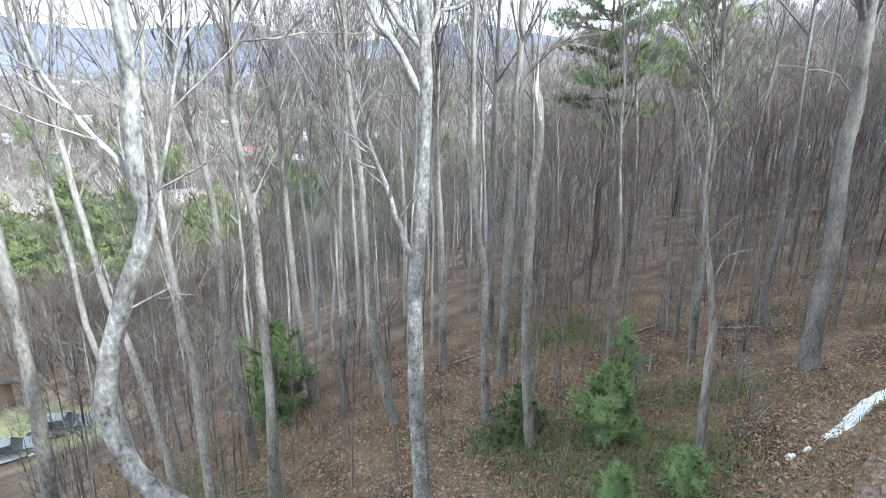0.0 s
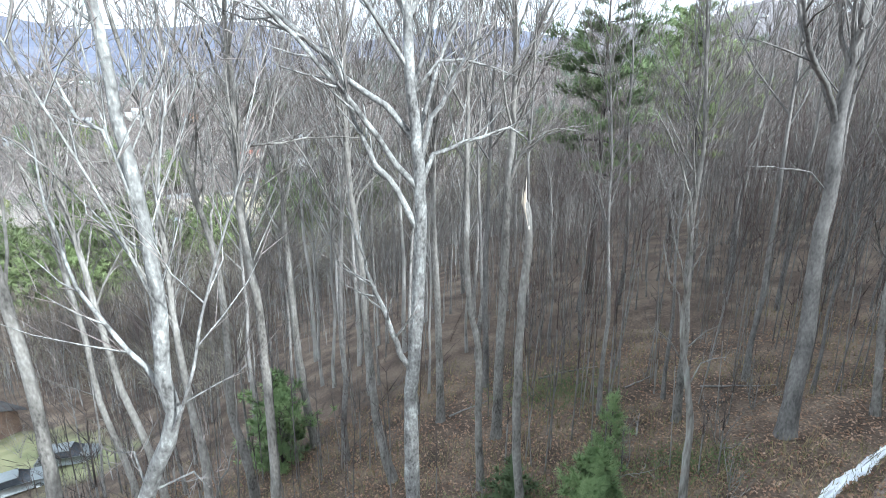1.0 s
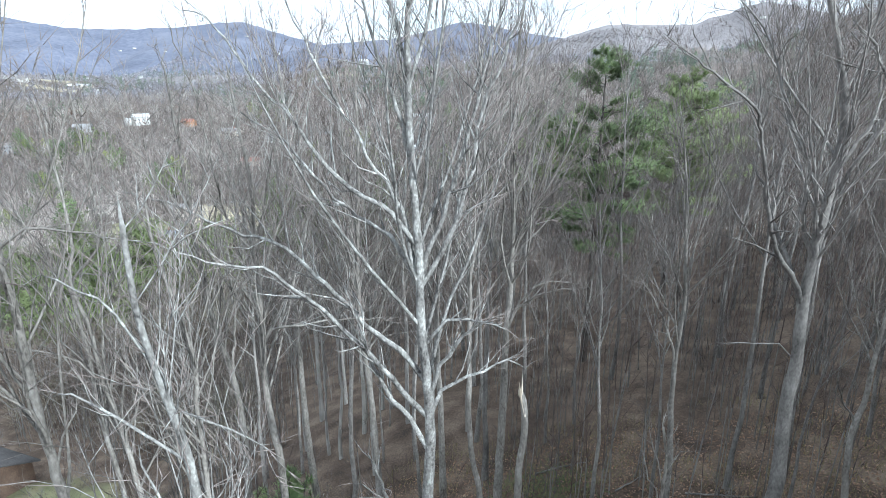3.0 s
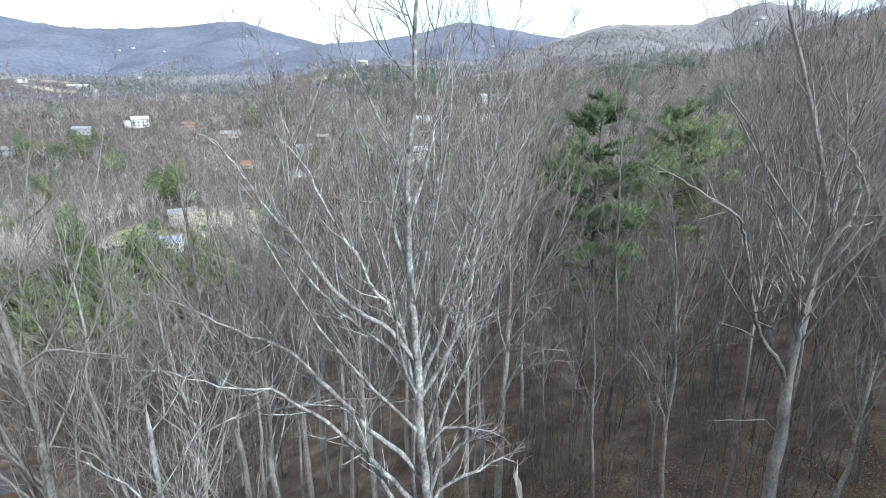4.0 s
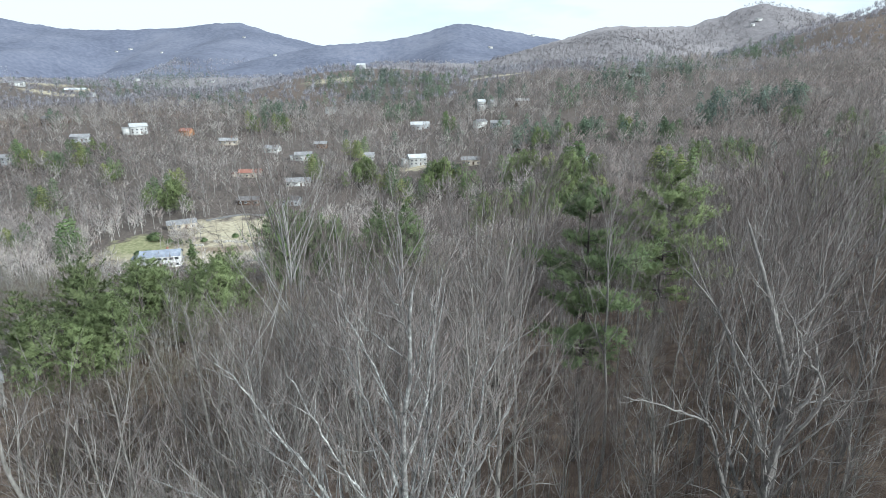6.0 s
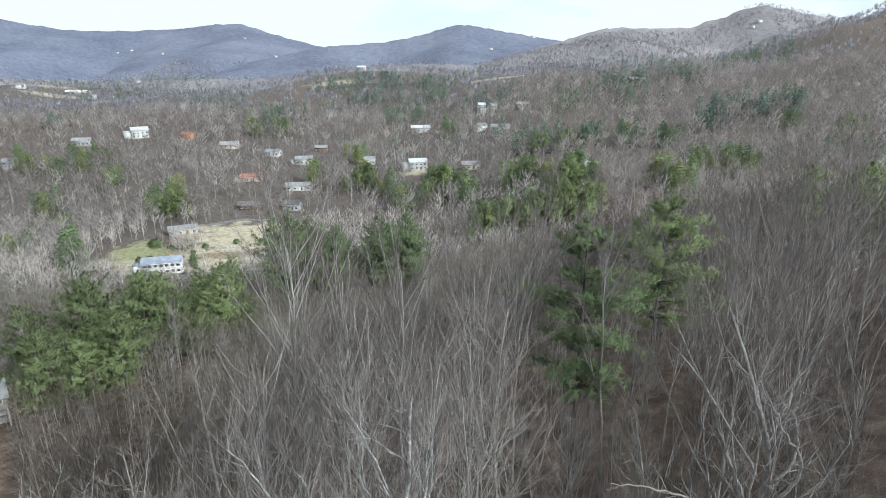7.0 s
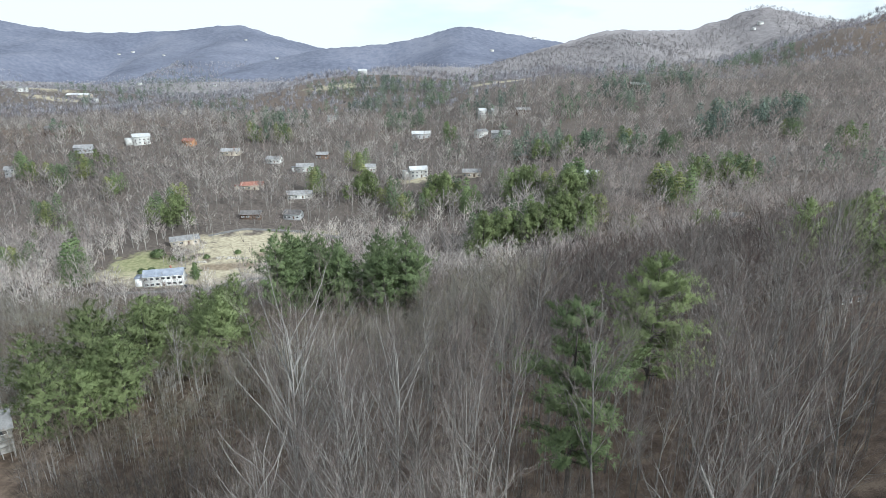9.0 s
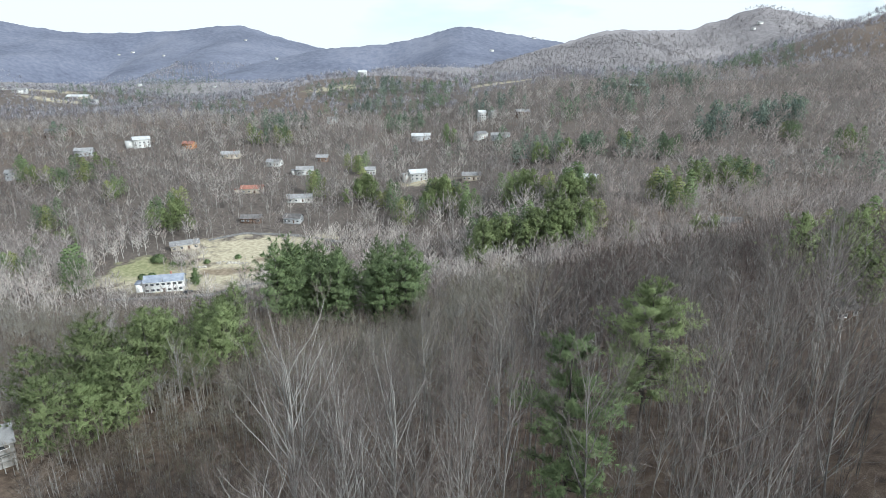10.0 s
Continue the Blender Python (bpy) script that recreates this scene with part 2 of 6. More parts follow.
def masked(m, base, tones, cx, cy, rx, ry, turn=0.0, soft=0.45):
    """Lays another surface (grass, dirt) over base inside a ragged oval of the ground."""
    n, l = m.node_tree.nodes, m.node_tree.links
    co, mp = n.new("ShaderNodeTexCoord"), n.new("ShaderNodeMapping")
    mp.vector_type = "TEXTURE"
    mp.inputs["Location"].default_value = (cx, cy, 0)
    mp.inputs["Rotation"].default_value = (0, 0, radians(turn))
    mp.inputs["Scale"].default_value = (rx, ry, 1e6)
    l.new(co.outputs["Object"], mp.inputs["Vector"])
    ln = n.new("ShaderNodeVectorMath")
    ln.operation = "LENGTH"
    l.new(mp.outputs[0], ln.inputs[0])
    edge, grain = n.new("ShaderNodeTexNoise"), n.new("ShaderNodeTexNoise")
    edge.inputs["Scale"].default_value, grain.inputs["Scale"].default_value = 0.16, 0.5
    edge.inputs["Detail"].default_value = grain.inputs["Detail"].default_value = 6
    l.new(co.outputs["Object"], edge.inputs["Vector"]), l.new(co.outputs["Object"], grain.inputs["Vector"])
    add = n.new("ShaderNodeMath")
    add.operation = "MULTIPLY_ADD"
    add.inputs[1].default_value = 1.8
    l.new(edge.outputs["Fac"], add.inputs[0]), l.new(ln.outputs["Value"], add.inputs[2])
    rng = n.new("ShaderNodeMapRange")
    rng.inputs["From Min"].default_value, rng.inputs["From Max"].default_value = 1.75 + soft / 2, 1.75 - soft / 2
    l.new(add.outputs[0], rng.inputs["Value"])
    ramp = n.new("ShaderNodeValToRGB")
    ramp.color_ramp.elements[0].position, ramp.color_ramp.elements[1].position = 0.35, 0.65
    ramp.color_ramp.elements[0].color, ramp.color_ramp.elements[1].color = rgb(tones[0]), rgb(tones[1])
    l.new(grain.outputs["Fac"], ramp.inputs["Fac"])
    mix = n.new("ShaderNodeMix")
    mix.data_type = "RGBA"
    l.new(rng.outputs[0], mix.inputs["Factor"])
    l.new(base, mix.inputs[6]), l.new(ramp.outputs[0], mix.inputs[7])
    return mix.outputs[2]


# leaf litter of the woods, with lawns, a dry meadow and bare dirt in the valley
GROUND = material("leaf_litter_ground", [(0.038, 0.026, 0.018), (0.088, 0.060, 0.042), (0.145, 0.104, 0.074), (0.23, 0.175, 0.13)], 0.5, 9, 0.95, 0.9, per_thing=0)
socket = GROUND.node_tree.nodes["Hue/Saturation/Value"].outputs[0]
DRY, LAWN, DIRT = ((0.30, 0.262, 0.18), (0.47, 0.42, 0.30)), ((0.17, 0.18, 0.085), (0.29, 0.28, 0.15)), ((0.30, 0.255, 0.20), (0.46, 0.41, 0.34))
BROWN = ((0.16, 0.125, 0.085), (0.27, 0.215, 0.15))
FLOOR = ((0.07, 0.056, 0.047), (0.13, 0.108, 0.093))
for spot in ((FLOOR, -110, 450, 430, 300, 0), (FLOOR, 200, 900, 500, 400, 0), (FLOOR, 360, 520, 330, 300, 0), (FLOOR, -700, 1150, 620, 420, 0), (DRY, -112, 322, 34, 20, 0), (DRY, -85, 335, 22, 9, 15), (LAWN, -160, 282, 14, 20, 0), (DRY, -176, 262, 16, 10, 20), (DIRT, -100, 280, 26, 17, 10), (DRY, -128, 270, 44, 20, 0), (DRY, -105, 305, 40, 26, 0), (DIRT, -88, 262, 24, 9, 12), (LAWN, -153, 284, 15, 17, 0), (BROWN, -110, 281, 17, 6, 8), (BROWN, -92, 300, 12, 5, 0), (LAWN, -33, 40, 9, 5, -30),
             (DRY, -10, 445, 26, 9, 0), (DRY, -900, 1280, 110, 40, 0), (DRY, -760, 1190, 90, 20, 0), (DRY, -170, 1000, 60, 24, 0), (DRY, 100, 960, 60, 24, 0)):
    socket = masked(GROUND, socket, *spot)
GROUND.node_tree.links.new(socket, GROUND.node_tree.nodes["Principled BSDF"].inputs["Base Color"])
# Haze and cloud shadow are put into the blue-grey base colour.
RIDGE_HAZED = material("haze_blue_wooded_slope", [(0.088, 0.098, 0.138), (0.125, 0.138, 0.188), (0.168, 0.178, 0.226)], 0.004, 0.05, 1.0, 0.35, per_thing=0, bump_scale=8)
# Foothill and mountainside ground, their colours greyed for haze too.
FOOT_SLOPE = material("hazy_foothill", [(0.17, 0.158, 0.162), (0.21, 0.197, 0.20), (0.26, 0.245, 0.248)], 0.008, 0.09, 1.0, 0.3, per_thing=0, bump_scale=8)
RIDGE_NEAR = material("hazed_mountainside", [(0.189, 0.175, 0.180), (0.230, 0.214, 0.219), (0.276, 0.258, 0.261)], 0.008, 0.09, 1.0, 0.4, per_thing=0, bump_scale=8)


# ---- the lie of the land ----
def glide(v, xs, ys):
    """A smooth line through a few heights."""
    v, xs, ys = np.asarray(v, float), np.asarray(xs, float), np.asarray(ys, float)
    i = np.clip(np.searchsorted(xs, v) - 1, 0, len(xs) - 2)
    d = np.diff(ys) / np.diff(xs)
    m = np.concatenate([d[:1], np.where(d[:-1] * d[1:] > 0, (d[:-1] + d[1:]) / 2, 0), d[-1:]])
    w = xs[i + 1] - xs[i]
    s = np.clip((v - xs[i]) / w, 0, 1)
    return ((1 + 2 * s) * (1 - s) ** 2 * ys[i] + s * (1 - s) ** 2 * w * m[i]
            + s * s * (3 - 2 * s) * ys[i + 1] + s * s * (s - 1) * w * m[i + 1])


def bump(x, y, cx, cy, rx, ry, h):
    return h * np.exp(-((x - cx) / rx) ** 2 - ((y - cy) / ry) ** 2)


def rough(x, y, size, amount):
    return amount * (np.sin(x / size * 1.3 + 1.7 * np.sin(y / size * 0.9)) * np.cos(y / size * 1.1 + 1.3 * np.sin(x / size * 0.7 + 2))
                     + 0.5 * np.sin((x + 0.6 * y) / size * 2.7 + 1) * np.cos((y - 0.5 * x) / size * 2.3))


def land(x, y):
    """The height of the ground."""
    x, y = np.asarray(x, float), np.asarray(y, float)
    along = glide(y, [-400, 0, 12, 25, 60, 100, 180, 250, 320, 450, 560, 650, 900, 1200, 1600, 5000],
                  [60, 0.9, -1.2, -3.2, -9, -18, -41, -54, -55, -45, -34, -27, -29, -40, -58, -75])
    left = glide(x, [-900, -200, -70, -30, -6, 0], [-34, -22, -15, -12, -2.6, 0])
    right = glide(x, [0, 6, 15, 80, 200, 400, 900], [0, 1.3, 2.8, 16, 32, 62, 130])
    fade_l = glide(y, [0, 60, 150, 300], [1, 1, 0.45, 0.25])
    fade_r = glide(y, [0, 90, 300, 900, 2500], [1, 1, 0.62, 0.8, 1.1])
    h = along + left * fade_l + right * fade_r
    h = h + bump(x, y, 95, 330, 60, 70, 12) + bump(x, y, -120, 1120, 260, 200, 72) + bump(x, y, 110, 880, 190, 190, 24) + bump(x, y, 900, 1000, 330, 260, 80)
    h = h + bump(x, y, -900, 1300, 300, 220, 48) + bump(x, y, -330, 1600, 200, 200, 30) + bump(x, y, 330, 620, 150, 160, 10) + bump(x, y, -330, 620, 200, 150, 8)
    far = np.clip((y - 40) / 300, 0, 1)
    h = h + rough(x, y + 30, 90, 8) * np.clip((x - 130) / 120, 0, 1) * np.clip((y - 400) / 200, 0, 1)
    return h + rough(x, y, 6, 0.10) + rough(x, y, 70, 2.2) * far + rough(x + 40, y, 130, 4.5) * np.clip((y - 330) / 250, 0, 1) + rough(x, y, 230, 11) * np.clip((y - 700) / 700, 0, 1)


# ---- building tools ----
class Geo:
    """Gathers points and faces of one mesh."""

    def __init__(self):
        self.v, self.q, self.t, self.n, self.out = [], [], [], 0, []

    def add(self, v, q=(), t=(), out=None):
        v = np.asarray(v, float).reshape(-1, 3)
        self.out.append(np.zeros_like(v) if out is None else np.asarray(out, float).reshape(-1, 3))
        if len(q):
            self.q.append(np.asarray(q) + self.n)
        if len(t):
            self.t.append(np.asarray(t) + self.n)
        self.v.append(v)
        self.n += len(v)

    def arrays(self):
        v = np.concatenate(self.v) if self.v else np.zeros((0, 3))
        q = np.concatenate(self.q) if self.q else np.zeros((0, 4), int)
        t = np.concatenate(self.t) if self.t else np.zeros((0, 3), int)
        return v, q, t

    def spray(self, corners, out):
        """Loose blades (three or four corners each) that are lit as the rounded mass they belong to: out is that mass's outward way."""
        corners, out = np.asarray(corners, float), np.asarray(out, float)
        out = out / (np.linalg.norm(out, axis=1)[:, None] + 1e-9)
        k = corners.shape[1]
        face = np.cross(corners[:, 1] - corners[:, 0], corners[:, k - 1] - corners[:, 0])
        turned = (face * out).sum(1) < 0
        corners = np.where(turned[:, None, None], corners[:, ::-1], corners)
        order = np.arange(len(corners) * k).reshape(-1, k)
        self.add(corners, *(((), order) if k == 3 else (order, ())), np.repeat(out, k, 0))

    def mesh(self, name, mat, smooth=False):
        v, q, t = self.arrays()
        me = bpy.data.meshes.new(name)
        me.vertices.add(len(v))
        me.vertices.foreach_set("co", v.astype(np.float32).ravel())
        me.loops.add(q.size + t.size)
        me.loops.foreach_set("vertex_index", np.concatenate([q.ravel(), t.ravel()]).astype(np.int32))
        me.polygons.add(len(q) + len(t))
        me.polygons.foreach_set("loop_start", np.concatenate([np.arange(len(q)) * 4, q.size + np.arange(len(t)) * 3]).astype(np.int32))
        if smooth:
            me.polygons.foreach_set("use_smooth", np.ones(len(q) + len(t), bool))
        me.update(calc_edges=True)
        out = np.concatenate(self.out) if self.out else np.zeros((0, 3))
        if out.any():
            me.polygons.foreach_set("use_smooth", np.ones(len(q) + len(t), bool))
            own = np.zeros(len(v) * 3, np.float32)
            me.vertex_normals.foreach_get("vector", own)
            facing = np.where(out.any(1)[:, None], out, own.reshape(-1, 3)).astype(np.float32)
            me.attributes.new("custom_normal", "FLOAT_VECTOR", "POINT").data.foreach_set("vector", facing.ravel())
        me.materials.append(mat)
        return me


def tube(geo, pts, radii, sides=6, tip=True):
    """A tapering limb along pts."""
    pts, radii = np.asarray(pts, float), np.asarray(radii, float)
    n = len(pts)
    d = np.gradient(pts, axis=0)
    d /= np.linalg.norm(d, axis=1)[:, None] + 1e-9
    ref = np.where(np.abs(d[:, 2:3]) > 0.9, [[1.0, 0, 0]], [[0, 0, 1.0]])
    a = np.cross(d, ref)
    a /= np.linalg.norm(a, axis=1)[:, None] + 1e-9
    if abs(d[:, 2]).max() > 0.9:
        a = np.cross(d, np.array([[0.13, 1.0, 0.07]]))
        a /= np.linalg.norm(a, axis=1)[:, None] + 1e-9
    b = np.cross(d, a)
    w = np.arange(sides) * 2 * np.pi / sides
    last = n - 1 if tip else n
    ring = (pts[:last, None] + radii[:last, None, None] * (np.cos(w)[None, :, None] * a[:last, None] + np.sin(w)[None, :, None] * b[:last, None])).reshape(-1, 3)
    i, j = np.meshgrid(np.arange(last - 1), np.arange(sides), indexing="ij")
    k = (j + 1) % sides
    q = np.stack([i * sides + j, i * sides + k, (i + 1) * sides + k, (i + 1) * sides + j], -1).reshape(-1, 4)
    if tip:
        ring = np.concatenate([ring, pts[-1:]])
        s = np.arange(sides)
        t = np.stack([(last - 1) * sides + s, (last - 1) * sides + (s + 1) % sides, np.full(sides, last * sides)], -1)
        geo.add(ring, q, t)
    else:
        geo.add(ring, q)


def box(geo, x0, y0, z0, x1, y1, z1):
    v = [(x, y, z) for z in (z0, z1) for y in (y0, y1) for x in (x0, x1)]
    geo.add(v, [(0, 2, 3, 1), (4, 5, 7, 6), (0, 1, 5, 4), (1, 3, 7, 5), (3, 2, 6, 7), (2, 0, 4, 6)])


def part(name, geo, mat, parent, label="", smooth=False):
    ob = new(name, geo.mesh(name, mat, smooth))
    ob.parent = parent
    return tagged(ob, label)


def resample(pts, step):
    """A smooth line through pts with a point every step metres."""
    pts = np.asarray(pts, float)
    s = np.concatenate([[0], np.cumsum(np.linalg.norm(np.diff(pts, axis=0), axis=1))])
    u = np.linspace(0, s[-1], max(3, int(s[-1] / step) + 1))
    return np.stack([glide(u, s, pts[:, i]) for i in range(3)], 1)


def unit(v):
    return v / (np.linalg.norm(v) + 1e-9)


def sprig(geo, rng, p, d, length, r, up=0.25, wander=0.25, steps=3, sides=3):
    """One wavering shoot; gives back its points."""
    pts = [np.asarray(p, float)]
    d = unit(np.asarray(d, float))
    for _ in range(steps):
        d = unit(d + rng.normal(0, wander, 3) + (0, 0, up))
        pts.append(pts[-1] + d * length / steps)
    tube(geo, pts, np.linspace(r, r * 0.25, len(pts)), sides)
    return np.array(pts)


def side_way(rng, axis, spread):
    """A way that leaves axis by about spread radians, anywhere round it."""
    axis = unit(axis)
    a = unit(np.cross(axis, rng.normal(0, 1, 3)))
    return axis * math.cos(spread) + a * math.sin(spread)


def branching(limb_geo, twig_geo, rng, pts, r, branches, twigs, reach, thin=0.008, steps=3, solid=True):
    """Side branches and twigs along a limb."""
    n = len(pts)
    for k in range(branches):
        f = 0.15 + 0.85 * (k + rng.random()) / branches
        i = min(n - 2, int(f * (n - 1)))
        p = pts[i] + (pts[i + 1] - pts[i]) * (f * (n - 1) - i)
        axis = pts[i + 1] - pts[i]
        ln = reach * rng.uniform(0.5, 1.1) * (1.15 - 0.6 * f)
        b = sprig(limb_geo, rng, p, side_way(rng, axis, rng.uniform(0.4, 0.9)), ln, max(0.006, r * (1.0 - 0.7 * f) * 0.55), 0.16, 0.2, steps, 3)
        for _ in range(twigs):
            j = rng.integers(1, len(b))
            q = b[j - 1] + (b[j] - b[j - 1]) * rng.random()
            shoot = unit(side_way(rng, b[j] - b[j - 1], rng.uniform(0.25, 0.7)) + (0, 0, 0.2 if solid else 0.5))
            tip = q + shoot * ln * rng.uniform(0.4, 0.85)
            if solid:
                tube(twig_geo, [q, tip], [thin, 0], 3)
            else:
                s = np.cross(shoot, rng.normal(0, 1, 3))
                s *= thin / np.linalg.norm(s)
                twig_geo.add([q - s, q + s, tip], (), [(0, 1, 2)])


# ---- ground: one sheet out to the horizon ----
def spread_out(n, first, reach):
    u = np.linspace(-1, 1, n)
    k = math.asinh(reach / first)
    return first * np.sinh(u * k)


def sheet(name, xs, ys, height, mat, smooth=True):
    g = Geo()
    x, y = np.meshgrid(xs, ys)
    z = height(x, y)
    nx, ny = len(xs), len(ys)
    i, j = np.meshgrid(np.arange(ny - 1), np.arange(nx - 1), indexing="ij")
    q = np.stack([i * nx + j, i * nx + j + 1, (i + 1) * nx + j + 1, (i + 1) * nx + j], -1).reshape(-1, 4)
    g.add(np.stack([x, y, z], -1), q)
    return new(name, g.mesh(name, mat, smooth))


ground = sheet("ground", spread_out(270, 14, 4600), 14 + spread_out(270, 14, 4600), land, GROUND)
tagged(ground, "brown leaf-littered forest floor falling to a valley with lawns and dry meadow", "ground", kind="structure")


# ---- mountains on the horizon ----
SLOPES = {}


def range_of_hills(name, crest_y, xs, tops, depth, mat, label, n=230, jag=1.0):
    def height(x, y):
        crest = glide(x, xs, tops)
        line = crest_y + 90 * np.sin(x / 330.0)
        front = np.clip(1 - (line - y) / (depth * (0.8 + 0.25 * np.sin(x / 210.0) + 0.12 * np.sin(x / 83.0 + 1))), 0, 1)
        back = np.clip(1 - (y - line) / 500, 0, 1)
        f = np.where(y < line, front ** 1.25, back)
        trees = (np.sin(x / 5.1 + np.sin(x / 17.0) * 3) + np.sin(x / 8.7 + y / 13.0)) * jag
        return -70 + (crest + 70) * f + rough(x, y, 120, 9) * f * (1 - f) * 4 + trees * f
    SLOPES[name] = height
    ob = sheet(name, np.linspace(xs[0], xs[-1], n), np.linspace(crest_y - depth * 1.2, crest_y + 300, 80), height, mat)
    return tagged(ob, label, "mountains", kind="structure")


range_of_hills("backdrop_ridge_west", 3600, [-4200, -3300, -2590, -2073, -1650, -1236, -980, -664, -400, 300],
               [420, 400, 316, 246, 262, 290, 225, 150, 110, 60], 1900, RIDGE_HAZED, "wooded mountain ridge, coloured blue-grey for haze and cloud shadow")
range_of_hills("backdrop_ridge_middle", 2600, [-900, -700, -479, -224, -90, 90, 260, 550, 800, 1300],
               [40, 80, 118, 143, 168, 212, 190, 148, 110, 60], 1100, RIDGE_HAZED, "wooded mountain with a rounded summit, coloured blue-grey for haze")
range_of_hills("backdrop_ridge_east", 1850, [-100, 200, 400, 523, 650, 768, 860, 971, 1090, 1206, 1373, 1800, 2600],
               [-10, 66, 122, 153, 156, 157, 183, 216, 190, 168, 200, 275, 345], 1000, RIDGE_NEAR, "leafless mountainside with a peak, grey-brown with haze in the colour")


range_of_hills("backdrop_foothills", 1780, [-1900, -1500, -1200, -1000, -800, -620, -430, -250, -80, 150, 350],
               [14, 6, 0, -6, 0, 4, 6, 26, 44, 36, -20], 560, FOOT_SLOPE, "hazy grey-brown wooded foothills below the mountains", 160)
EAST, WEST, MIDDLE, FOOT = SLOPES["backdrop_ridge_east"], SLOPES["backdrop_ridge_west"], SLOPES["backdrop_ridge_middle"], SLOPES["backdrop_foothills"]


